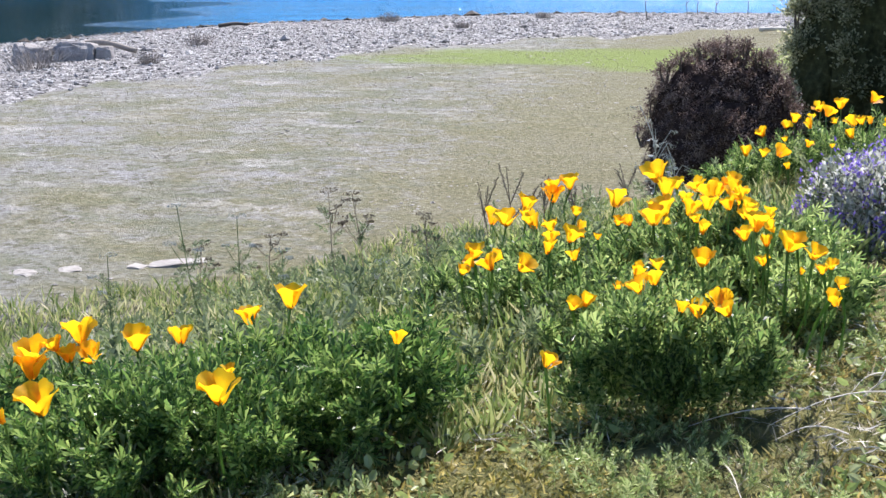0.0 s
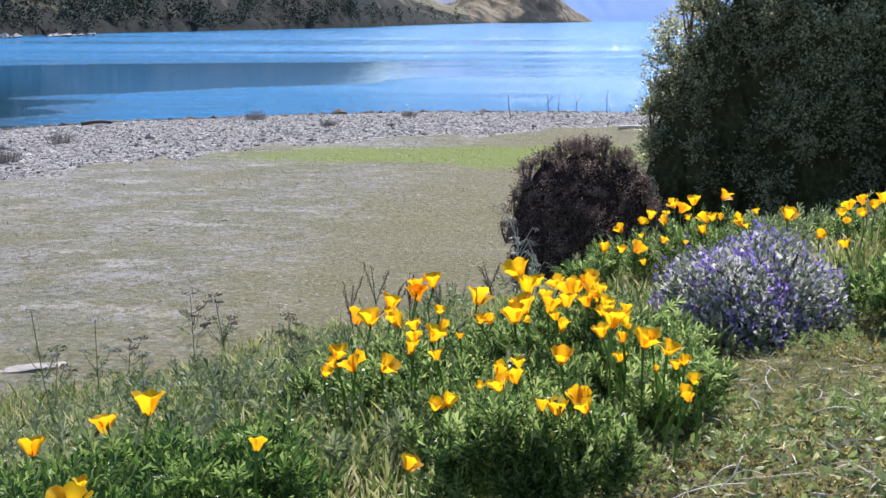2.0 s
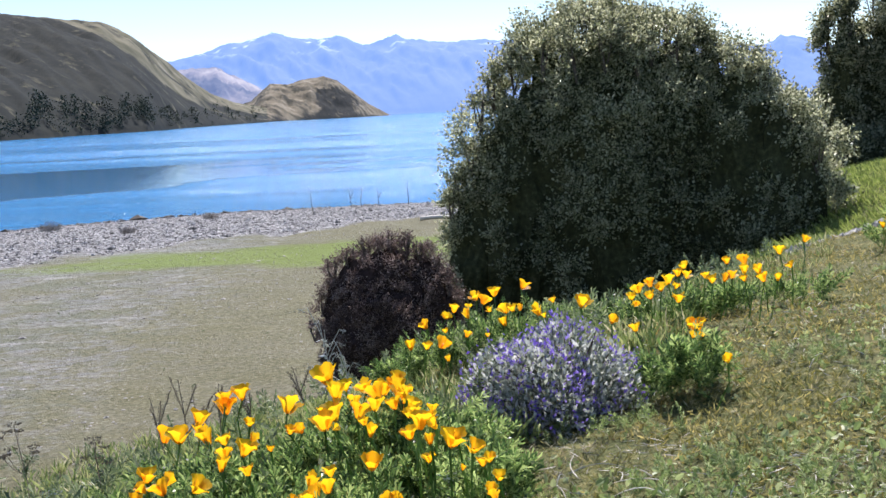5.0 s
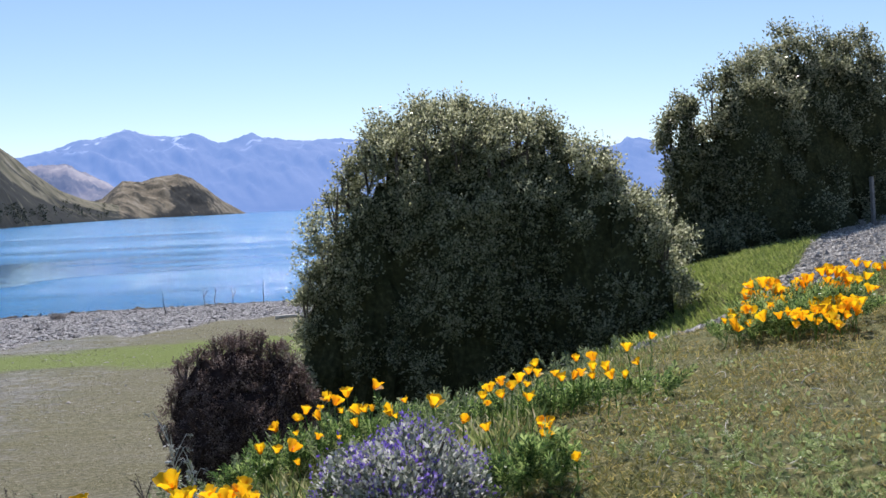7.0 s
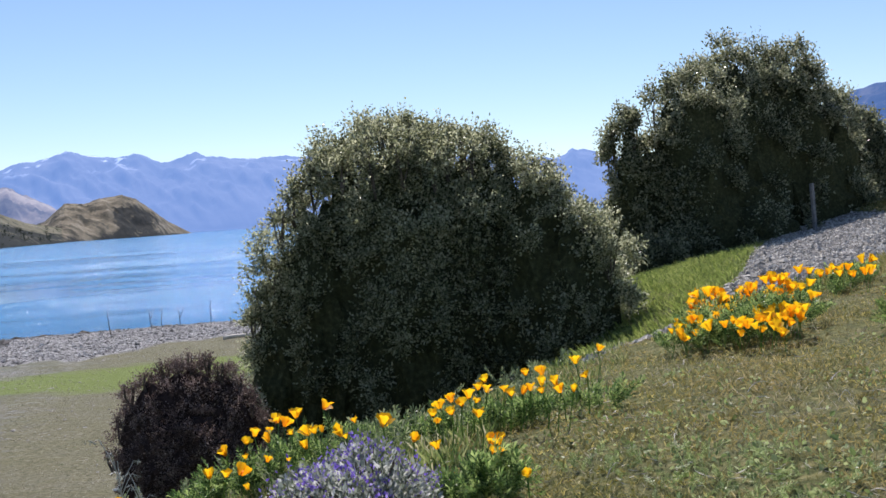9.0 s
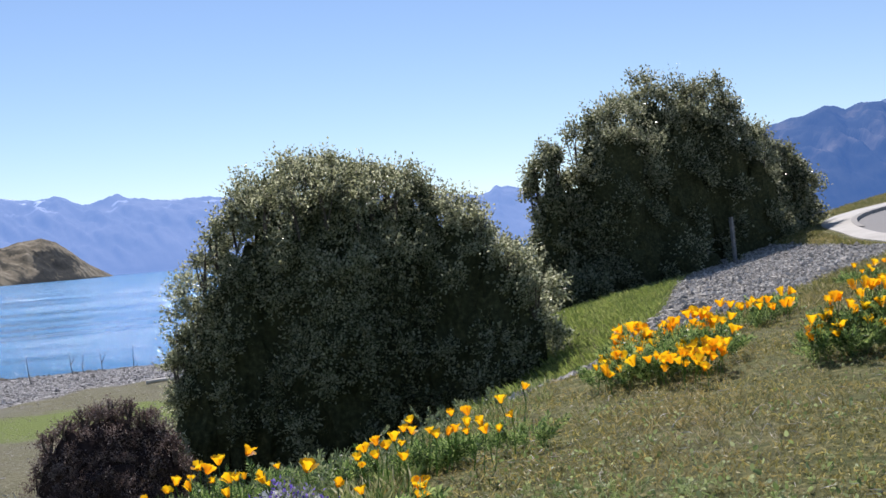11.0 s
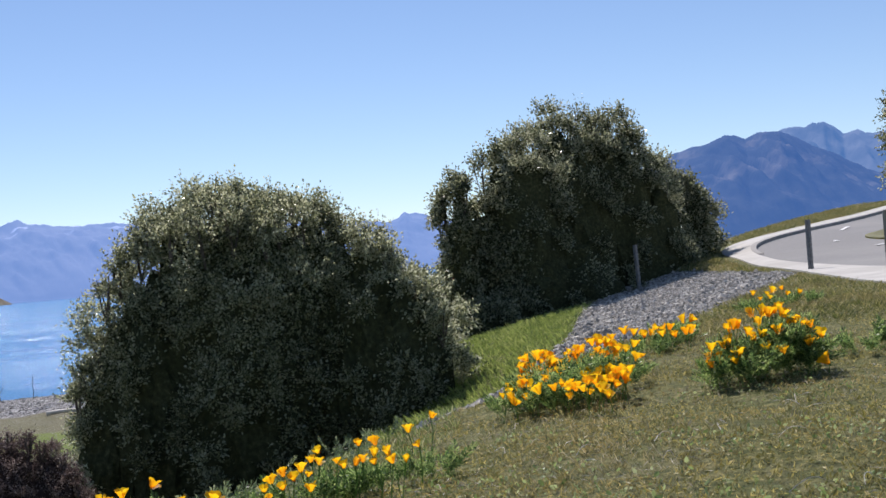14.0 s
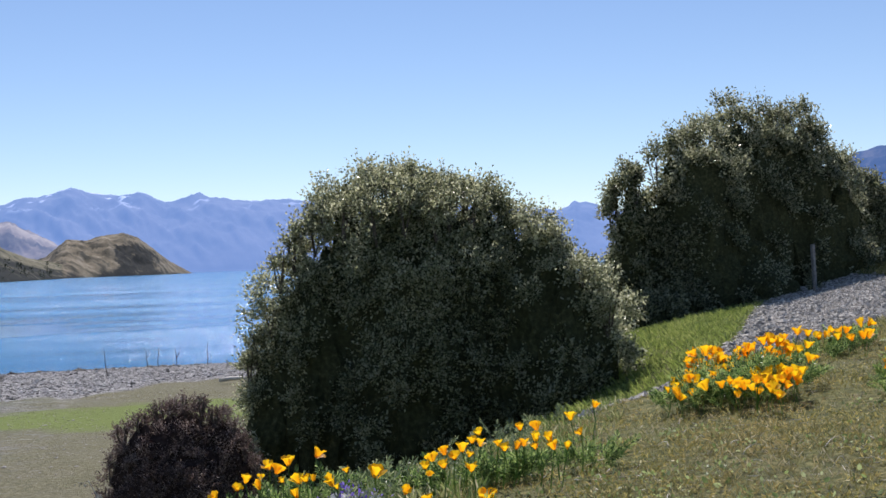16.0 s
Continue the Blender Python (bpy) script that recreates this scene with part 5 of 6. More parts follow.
def strip(left, right, lift_left, lift_right, across=6, skirt=0.0):
    """A draped band between two lines, with a skirt down on both sides."""
    t = np.linspace(0, 1, across)[None, :, None]
    p = left[:, None, :] * (1 - t) + right[:, None, :] * t
    z = ground(p[..., 0], p[..., 1]) + lift_left + (lift_right - lift_left) * t[..., 0]
    v = np.concatenate([p, z[..., None]], -1)
    if skirt:
        lo, hi = v[:, :1].copy(), v[:, -1:].copy()
        lo[..., 2] -= skirt
        hi[..., 2] -= skirt
        v = np.concatenate([lo, v, hi], 1)
    n, m = v.shape[:2]
    i, k = np.meshgrid(np.arange(n - 1), np.arange(m - 1), indexing="ij")
    a = i * m + k
    return v.reshape(-1, 3), [np.stack([a, a + 1, a + m + 1, a + m], -1).reshape(-1, 4)]


# darker than the path's concrete: the kerb face's shade put into the colour
KERB_SHADED = material("kerb_concrete_in_shade", [(0.3, (0.26, 0.25, 0.23)), (0.7, (0.38, 0.36, 0.33))], 4, rough=0.9, bump=0.3, bump_scale=40)
OUTER = curve_points([(40, 50.0), (26.4, 37.4), (22.4, 34.3), (19.9, 32.7), (18.2, 31.7), (16.9, 30.6), (15.6, 28.6), (14.2, 25.2), (13.1, 22.6), (11.9, 19.3), (10.4, 15.8), (9.2, 13.0), (8.4, 10.4), (8.2, 7)], 180)
INNER = curve_points([(40.8, 48.6), (25.5, 35.2), (21.7, 32.1), (19.2, 30.5), (17.5, 29.4), (16.3, 28.2), (15.3, 26.6), (14.5, 24.7), (13.7, 22.7), (12.8, 20.0), (11.6, 16.1), (11.5, 13.0), (11.5, 10.4), (11.5, 7)], 180)
FARSIDE = curve_points([(52, 42), (44, 33), (37, 27.5), (33, 24), (30, 21), (28, 18.5), (27, 16), (26.5, 14), (26, 12), (25.5, 10.5), (25, 9), (25, 8), (25, 7)], 180)
# the path stands a step above the road and runs down to it at the apron
step = 0.035 + 0.085 * smooth((96 - np.arange(180)) / 22)[:, None]
tagged(part("road", strip(INNER, FARSIDE, 0.03, 0.03, 40), ASPHALT), "grey asphalt road curving uphill", "road", kind="structure")
tagged(part("pavement", strip(OUTER, INNER, 0.025, step, 8, 0.2), CONCRETE), "pale concrete footpath and apron along the road", "pavement", kind="structure")
edge_out = INNER[:92]
edge_in = edge_out + (FARSIDE[:92] - edge_out) / np.linalg.norm(FARSIDE[:92] - edge_out, axis=1, keepdims=True) * 0.14
tagged(part("kerb", strip(edge_out, edge_in, step[:92] + 0.004, step[:92] - 0.004, 3, 0.2), KERB_SHADED), "raised concrete kerb at the road's edge", "kerb", kind="structure")
isle = np.array([(19.3 + 2.0 * math.cos(a) + 0.3 * math.sin(a), 24.3 + 2.3 * math.sin(a)) for a in np.linspace(0, 2 * math.pi, 40, endpoint=False)])
iv = np.concatenate([np.c_[isle, ground(isle[:, 0], isle[:, 1])], np.c_[isle, ground(isle[:, 0], isle[:, 1]) + 0.07], np.c_[(isle - isle.mean(0)) * 0.9 + isle.mean(0), ground(isle[:, 0], isle[:, 1]) + 0.11]])
k40 = np.arange(40)
tagged(part("traffic_island", (iv, [np.stack([k40, (k40 + 1) % 40, 40 + (k40 + 1) % 40, 40 + k40], -1), np.stack([40 + k40, 40 + (k40 + 1) % 40, 80 + (k40 + 1) % 40, 80 + k40], -1), (80 + k40)[None]]), GRASS),
       "low grassy island in the road", "traffic island", kind="structure")
for x, y, dx, dy, long_ in ((19.4, 28.9, 0.66, 0.75, 1.3), (16.9, 25.4, 0.3, 0.6, 0.5), (16.0, 22.6, 0.6, 0.3, 0.6)):
    side = np.array([dy, -dx]) * 0.06 / math.hypot(dx, dy)
    ends = np.array([(x, y), (x + dx * long_, y + dy * long_)])
    tagged(part("lane_mark", strip(ends - side, ends + side, 0.045, 0.045, 2), PAINT), "worn white dash painted on the road", "road marking", "lane dashes", "structure")


def post(x, y, tall, width, lean, mat, label):
    """A square post with chamfered top edges."""
    bm = bmesh.new()
    bmesh.ops.create_cube(bm, size=1, matrix=Matrix.Diagonal((width, width, tall + 0.3, 1)))
    bmesh.ops.bevel(bm, geom=[e for e in bm.edges], offset=width * 0.12, segments=2, affect="EDGES")
    for v in bm.verts:
        v.co.z += tall / 2 - 0.15
    ob = part("post", bm, mat, label=label)
    ob.matrix_world = pose(x, y, gz(x, y), 0, lean, 20)
    return tagged(ob, label, "post", "posts by the road")


x, y = at(24.75, 26.4)
post(x, y, 0.99, 0.075, -2, STEEL, "thin weathered steel post beside the gravel")
x, y = at(32.45, 21.9)
post(x, y, 0.88, 0.075, 1, STEEL, "thin dark steel post at the lawn's edge")
x, y = at(35.95, 14.3)
post(x, y, 0.9, 0.115, 1, WOOD, "square weathered wooden post at the footpath")


# ---- stones ----
def stone_template(seed):
    """A rough pebble of eight faces."""
    rng = np.random.default_rng(seed)
    v = np.array([(1, 0, 0), (-1, 0, 0), (0, 1, 0), (0, -1, 0), (0, 0, 1), (0, 0, -1)]) * rng.uniform(0.8, 1.2, (6, 1)) + rng.uniform(-0.25, 0.25, (6, 3))
    f = [(0, 2, 4), (2, 1, 4), (1, 3, 4), (3, 0, 4), (2, 0, 5), (1, 2, 5), (3, 1, 5), (0, 3, 5)]
    return v * 0.56, [f]


STONES = [stone_template(k) for k in range(6)]


def lay_stones(name, x, y, sizes, label, mat=None, flat=0.6, level=None):
    n = len(x)
    pieces = []
    for k, t in enumerate(STONES):
        s = np.arange(n) % 6 == k
        m = int(s.sum())
        spin = RNG.uniform(0, 6.28, m)
        turns = np.zeros((m, 3, 3))
        turns[:, 0, 0], turns[:, 0, 1], turns[:, 1, 0], turns[:, 1, 1], turns[:, 2, 2] = np.cos(spin), -np.sin(spin), np.sin(spin), np.cos(spin), 1
        size3 = sizes[s][:, None] * np.stack([RNG.uniform(0.8, 1.3, m), RNG.uniform(0.7, 1.0, m), flat * RNG.uniform(0.6, 1.2, m)], 1)
        pieces.append(scatter(t, np.stack([x[s], y[s], (ground(x[s], y[s]) if level is None else level) + size3[:, 2] * 0.22], 1), turns, size3))
    return tagged(part(name, join(pieces), mat or STONE, smooth_shade=False), label, "stones", kind="stuff")


def fan(n, az, d, power=1.0):
    a, r = np.radians(RNG.uniform(*az, n)), d[0] + (d[1] - d[0]) * RNG.uniform(0, 1, n) ** power
    return r * np.sin(a), r * np.cos(a)


x, y = fan(100000, (-46, 12), (18, 56))
w, _ = shore(x, y)
keep = (w > -0.02) & (w < 1.02) & (RNG.random(len(x)) < np.clip(w * 14 + 0.35, 0, 1))
x, y = x[keep][:26000], y[keep][:26000]
lay_stones("beach_stones", x, y, RNG.lognormal(np.log(0.047), 0.45, len(x)), "grey and white shingle on the beach")
x, y = fan(120000, (14, 36), (7.5, 30))
keep = RNG.random(len(x)) < gravel_mask(x, y)
x, y = x[keep][:17000], y[keep][:17000]
lay_stones("gravel_stones", x, y, RNG.lognormal(np.log(0.03), 0.42, len(x)), "grey crushed gravel of the track", GRAVEL, 0.8)
x, y = fan(9000, (-36, -3), (37, 51))
w, _ = shore(x, y)
keep = np.abs(w - 0.975 - 0.012 * np.sin(x * 2)) < 0.012
lay_stones("wrack_line", x[keep], y[keep], RNG.lognormal(np.log(0.11), 0.5, int(keep.sum())), "dark drift and stones along the waterline", BARK, 0.5)
az = RNG.uniform(-34.5, -26.5, 260)
d = np.interp(az, [-34.5, -30.5, -29, -26.5], [255, 285, 300, 330]) + RNG.uniform(-10, 8, 260)
keep = (az < -29.8) | (az > -28.6)
az, d = az[keep], d[keep]
x, y = d * np.sin(np.radians(az)), d * np.cos(np.radians(az))
lay_stones("spit_stones", x, y, RNG.lognormal(np.log(1.0), 0.4, len(x)), "pale stones along the far shore", level=LAKE + 0.1)


def boulder(x, y, sx, sy, sz, seed, label, mat, turn=0.0, sink=0.25):
    rng = random.Random(seed)
    bm = bmesh.new()
    bmesh.ops.create_icosphere(bm, subdivisions=3, radius=0.5)
    for v in bm.verts:
        q = Vector([math.copysign(abs(c * 2) ** 0.55, c) for c in v.co]) * 0.5
        k = 1 + 0.3 * noise.noise(v.co * 2.2 + Vector((seed, 0, 0))) + 0.12 * noise.noise(v.co * 6 + Vector((0, seed, 0)))
        v.co = Vector((q.x * sx, q.y * sy, q.z * sz)) * k
    ob = part("boulder", bm, mat, smooth_shade=False)
    ob.matrix_world = pose(x, y, gz(x, y) + sz * (0.5 - sink), rng.uniform(-6, 6), rng.uniform(-6, 6), turn)
    return tagged(ob, label, "rock", "rocks on the ground")


PALE = material("pale_rock", [(0.3, (0.22, 0.2, 0.18)), (0.7, (0.44, 0.42, 0.38))], 7, rough=0.85, bump=0.6, bump_scale=18)
GREYROCK = material("grey_rock", [(0.3, (0.2, 0.18, 0.17)), (0.7, (0.4, 0.38, 0.36))], 5, rough=0.9, bump=0.6, bump_scale=18)
boulder(-17.0, 25.4, 1.0, 0.75, 0.62, 1, "square grey block of rock on the shingle", GREYROCK, 25)
boulder(-17.9, 24.9, 0.8, 0.7, 0.6, 2, "weathered brownish boulder on the shingle", GREYROCK, 70)
boulder(-16.3, 25.6, 0.4, 0.4, 0.4, 3, "small grey boulder beside the block", GREYROCK, 10)
for k, (x, y, a, b, c) in enumerate(((-5.2, 8.85, 0.36, 0.26, 0.05), (-4.98, 8.93, 0.2, 0.16, 0.04), (-5.42, 8.7, 0.16, 0.14, 0.03), (-5.85, 8.35, 0.18, 0.2, 0.03), (-6.15, 8.15, 0.24, 0.16, 0.03), (-6.35, 7.95, 0.14, 0.12, 0.03))):
    boulder(x, y, a, b, c, 4 + k, "flat pale stone at the foot of the bank", PALE, 15 + 37 * k, 0.58)


def log(points, r, label, mat=None):
    v = tube(curve_points(points, 12) if len(points[0]) == 3 else points, np.linspace(r, r * 0.7, 12), 8)
    return tagged(part("driftwood", v, mat or WOOD, smooth_shade=True), label, "driftwood", "driftwood on the beach")


def on(x, y, h=0.0):
    return (x, y, gz(x, y) + h)


log([on(-18.6, 26.6, 0.12), on(-17.4, 27.0, 0.3), on(-16.2, 26.8, 0.1)], 0.09, "bleached curved driftwood log on the shingle")
log([on(-20.0, 38.6, 0.05), on(-19.6, 39.0, 0.1), on(-19.2, 39.3, 0.05)], 0.07, "dark driftwood log at the waterline", BARK)
log([on(-1.6, 33.2, 0.12), on(-1.1, 33.3, 0.14), on(-0.5, 33.3, 0.1)], 0.06, "pale fallen branch on the grass flat", STRAW)


# ---- sticks, dry stalks and yarrow ----
def stake(x, y, tall, lean, seed):
    rng = random.Random(seed)
    z = gz(x, y)
    pts = [(x + lean * tall * q + rng.uniform(-0.02, 0.02), y, z - 0.1 + (tall + 0.1) * q) for q in np.linspace(0, 1, 7)]
    pieces = [tube(pts, np.linspace(0.018, 0.007, 7), 6)]
    if seed % 2:
        a = Vector(pts[3])
        pieces.append(tube([a, a + Vector((0.1, 0, 0.18)), a + Vector((0.16, 0.02, 0.4))], [0.014, 0.01, 0.006], 5))
    return tagged(part("stake", join(pieces), BARK), "thin bare stick standing in the shingle", "stick", "sticks on the beach")


for k, (az, d, tall, lean) in enumerate(((-7.75, 43.5, 0.92, -0.1), (-5.95, 46.3, 0.8, -0.08), (-5.5, 46.8, 0.78, 0.05), (-4.65, 46.8, 0.72, -0.05), (-3.25, 47.2, 0.88, 0.0))):
    x, y = at(az, d)
    stake(x, y, tall, lean, k)


def yarrow(x, y, tall, seed, fresh):
    """A branching stalk with flat flower heads, fresh white or dry."""
    rng = random.Random(seed)
    base = Vector((x, y, gz(x, y)))
    ob = thing("yarrow", base, "slender yarrow stalk with flat white flower head" if fresh else "dry branching yarrow stalk with brown seed heads", "weed", "yarrow on the bank")
    lean = Vector((rng.uniform(-0.12, 0.12), rng.uniform(-0.1, 0.1), 1)) * tall
    stems = [tube([(0, 0, -0.02), lean * 0.5 + Vector((rng.uniform(-0.02, 0.02), 0, 0)), lean], [0.0026, 0.0022, 0.0015], 5)]
    heads = [(lean, 0.04)]
    for k in range(2 if fresh else 5):
        a, q = rng.uniform(0, 6.28), rng.uniform(0.5, 0.85)
        st = lean * q
        en = st + Vector((math.cos(a) * 0.12, math.sin(a) * 0.12, rng.uniform(0.06, 0.16))) * tall * 1.2
        stems.append(tube([st, st.lerp(en, 0.5) + Vector((0, 0, -0.01)), en], [0.002, 0.0016, 0.0013], 4))
        heads.append((en, rng.uniform(0.014, 0.028)))
    part("stem", join(stems), WEED if fresh else TWIG, ob)
    mat = UMBEL if fresh else TWIG
    for p, r in heads:
        n = 26
        q = np.array([(p[0] + r * math.sqrt(rng.random()) * math.cos(b), p[1] + r * math.sqrt(rng.random()) * math.sin(b), p[2] + rng.uniform(-0.004, 0.006)) for b in np.linspace(0, 6.28, n)])
        part("flower_head", scatter(STONES[0], q, np.repeat(np.eye(3)[None], n, 0), np.full(n, 0.0065)), mat, ob)
    n = 26
    q = np.array([[*(lean * rng.uniform(0.05, 0.8))] for _ in range(n)])
    part("leaves", scatter(FROND_T, q, frames(any_way(n, 0.5), RNG.uniform(0, 6.28, n)), 0.07 * RNG.uniform(0.5, 1.2, n)), WEED, ob)
    return ob


for k, (x, y, tall, fresh) in enumerate(((-2.42, 4.34, 0.44, 0), (-2.29, 4.41, 0.5, 1), (-2.2, 4.44, 0.4, 0), (-1.92, 4.59, 0.5, 0), (-1.82, 4.62, 0.48, 0), (-1.56, 4.7, 0.34, 0),
                                         (-2.71, 4.12, 0.5, 1), (-1.64, 4.35, 0.21, 1), (-1.99, 4.21, 0.32, 1), (-2.29, 4.11, 0.60, 1), (-0.12, 3.31, 0.16, 1), (-0.06, 6.16, 0.12, 1))):
    yarrow(x, y, tall, 300 + k, bool(fresh))


def woolly_weed(x, y, tall, seed, forks):
    """A pale felted stalk with nodding curled tips."""
    rng = random.Random(seed)
    base = Vector((x, y, gz(x, y)))
    ob = thing("woolly_weed", base, "pale grey felted weed with nodding curled tips", "weed", "woolly weeds on the bank")
    stalks, tips = [], []
    for k in range(forks):
        a, q = rng.uniform(0, 6.28), 0.35 + 0.6 * k / max(1, forks - 1)
        foot = Vector((0, 0, tall * q * 0.7))
        reach = tall * rng.uniform(0.12, 0.24)
        end = Vector((math.cos(a) * reach, math.sin(a) * reach * 0.6, tall * q + 0.04))
        drop = end + Vector((math.cos(a) * 0.03, math.sin(a) * 0.02, -0.015))
        stalks.append(tube([foot, foot.lerp(end, 0.5) + Vector((0, 0, 0.01)), end, drop], [0.003, 0.0025, 0.0022, 0.002], 5))
        tips += [(drop.x + rng.gauss(0, 0.012), drop.y + rng.gauss(0, 0.012), drop.z + rng.gauss(0, 0.01)) for _ in range(9)]
    part("stem", tube([(0, 0, -0.02), (0.01, 0, tall * 0.4), (0, 0, tall * 0.8)], [0.0035, 0.003, 0.002], 6), FELT, ob)
    for piece in stalks:
        part("branch", piece, FELT, ob)
    tagged(part("seed_head", scatter(STONES[2], np.array(tips), np.repeat(np.eye(3)[None], len(tips), 0), np.full(len(tips), 0.009)), FELT, ob), kind="stuff")
    q = np.array([[rng.gauss(0, 0.012), rng.gauss(0, 0.012), tall * rng.uniform(0.05, 0.75)] for _ in range(40)])
    part("leaves", scatter(LEAF, q, frames(any_way(40, 0.3), RNG.uniform(0, 6.28, 40)), 0.032 * RNG.uniform(0.6, 1.2, 40)), FELT, ob)


FELT = material("felted_leaf", [(0.3, (0.34, 0.35, 0.31)), (0.7, (0.62, 0.62, 0.58))], 20, rough=0.8, island=0.4, through_light=0.2)
woolly_weed(-0.84, 6.25, 0.52, 610, 6)
woolly_weed(-0.74, 6.23, 0.3, 611, 4)


def dock(x, y, tall, seed):
    """A dry upright stalk set with small dark seeds."""
    rng = random.Random(seed)
    base = Vector((x, y, gz(x, y)))
    ob = thing("dock_stalk", base, "dry dark seed stalk in the long grass", "weed", "dock stalks on the bank")
    lean = Vector((rng.uniform(-0.3, 0.1), rng.uniform(-0.1, 0.1), 1)) * tall
    stems, seeds = [tube([(0, 0, -0.02), lean * 0.55, lean], [0.0035, 0.003, 0.0015], 5)], []
    ways = [(Vector((0, 0, 0)), lean)]
    for k in range(3):
        st = lean * rng.uniform(0.3, 0.6)
        en = st + Vector((rng.uniform(-0.25, 0.25), rng.uniform(-0.1, 0.1), rng.uniform(0.3, 0.5))) * tall
        stems.append(tube([st, st.lerp(en, 0.5), en], [0.003, 0.003, 0.002], 4))
        ways.append((st, en))
    for a, b in ways:
        for q in np.linspace(0.35, 1, 16):
            p = a.lerp(b, q)
            seeds.append((p.x + rng.uniform(-0.01, 0.01), p.y + rng.uniform(-0.01, 0.01), p.z))
    part("stem", join(stems), TWIG, ob)
    tagged(part("seed_head", scatter(STONES[1], np.array(seeds), np.repeat(np.eye(3)[None], len(seeds), 0), np.full(len(seeds), 0.007)), BARK, ob), kind="stuff")


for k, (x, y, tall) in enumerate(((-1.57, 5.76, 0.38), (-1.46, 5.78, 0.42), (-1.32, 5.81, 0.34), (-1.38, 5.79, 0.3), (-1.14, 5.84, 0.26), (-0.89, 5.89, 0.26))):
    dock(x, y, tall, 400 + k)


GREY_TWIG = material("grey_twig", [(0.3, (0.22, 0.19, 0.17)), (0.7, (0.42, 0.38, 0.34))], 20, rough=0.9, island=0.5)


def dry_shrub(x, y, r, tall, seed, label):
    rng = random.Random(seed)
    base = Vector((x, y, gz(x, y)))
    ob = thing("dry_shrub", base, label, "shrub", "dry shrubs on the beach")
    twigs = []
    for _ in range(130):
        a, q = rng.uniform(0, 6.28), math.sqrt(rng.random())
        en = Vector((r * q * math.cos(a), r * q * math.sin(a), tall * rng.uniform(0.5, 1.0) * (1 - 0.4 * q)))
        foot = Vector((en.x * rng.uniform(0.3, 0.9), en.y * rng.uniform(0.3, 0.9), -0.02))
        twigs.append(tube([foot, foot.lerp(en, 0.5) + Vector((rng.uniform(-0.06, 0.06), rng.uniform(-0.06, 0.06), 0.03)), en], [0.006, 0.0045, 0.003], 3))
    tagged(part("twig", join(twigs), GREY_TWIG, ob), kind="stuff")
    n = 130
    q = np.array([(rng.gauss(0, r * 0.45), rng.gauss(0, r * 0.45), tall * rng.uniform(0.15, 0.85)) for _ in range(n)])
    part("leaves", scatter(LEAF, q, frames(any_way(n, 0.4), RNG.uniform(0, 6.28, n)), 0.05 * RNG.uniform(0.6, 1.3, n)), GREY_TWIG, ob)


for k, (az, d, r, tall) in enumerate(((-19.6, 43.5, 0.45, 0.4), (-16.2, 38.0, 0.3, 0.25), (-28.3, 34.0, 0.45, 0.4), (-35.6, 28.5, 0.9, 0.7), (-30.6, 28.0, 0.3, 0.35), (-12.5, 44.0, 0.35, 0.25))):
    x, y = at(az, d)
    dry_shrub(x, y, r, tall, 500 + k, "small twiggy brown shrub growing in the shingle")


# ---- far shore ----
FAR_LEAF = material("far_shore_leaf", [(0.25, (0.03, 0.042, 0.03)), (0.7, (0.08, 0.09, 0.055))], 0.05, rough=0.9, island=0.5, gloss=0.1)
def far_trees():
    """Dark scrub and trees: thick along the shore, thinning up the hillside."""
    base = np.array([v.co for v in left_hill.data.vertices])
    az = np.degrees(np.arctan2(base[:, 0], base[:, 1]))
    height = base[:, 2] - LAKE
    chance = np.where(height < 14, 1.0, np.exp(-height / 13)) * (height > 0.2) * (az > -46) * (az < -9.8)
    chance = chance * (height < 18)
    chance = chance * np.array([0.25 + max(0.0, noise.noise(Vector((a * 0.5, h * 0.05, 3))) + 0.35) for a, h in zip(az, height)])
    # the grove past -29 degrees is unseen, added to darken the cove's reflection
    grove = (((az > -34) & (az < -13) & (height < 8)) | ((az > -31) & (az < -24) & (height < 12)) | ((az > -47) & (az < -29) & (height < 30)) | ((az > -19.8) & (az < -14.2) & (height < 12))) & (height > 0.2)
    pieces = []
    picks = np.concatenate([RNG.choice(len(base), 90, p=chance / chance.sum()), RNG.choice(len(base), 560, p=grove / grove.sum())])
    for m, k in enumerate(picks):
        far = math.hypot(base[k, 0], base[k, 1])
        tall = RNG.uniform(1.6, 4.2) * min(1.6, far / 420) if m < 90 else RNG.uniform(4, 9.5)
        n = 30 if m < 90 else 100
        h = RNG.uniform(0.0, 1, n)
        wide = tall * 0.19 * np.sqrt(np.clip(1 - (1.6 * h - 0.6) ** 2, 0.05, 1))
        q = base[k] + np.stack([RNG.normal(size=n) * wide, RNG.normal(size=n) * wide, tall * h], 1) + np.array([RNG.normal() * 2, RNG.normal() * 2, -0.3])
        pieces.append(scatter(LEAF_WIDE, q, frames(any_way(n, 0.3), RNG.uniform(0, 6.28, n)), tall * (0.25 if m < 90 else 0.13) * RNG.uniform(0.6, 1.2, n)))
    return tagged(part("far_woods", join(pieces), FAR_LEAF), "dark trees and scrub along the far shore", "trees", kind="stuff")


far_trees()


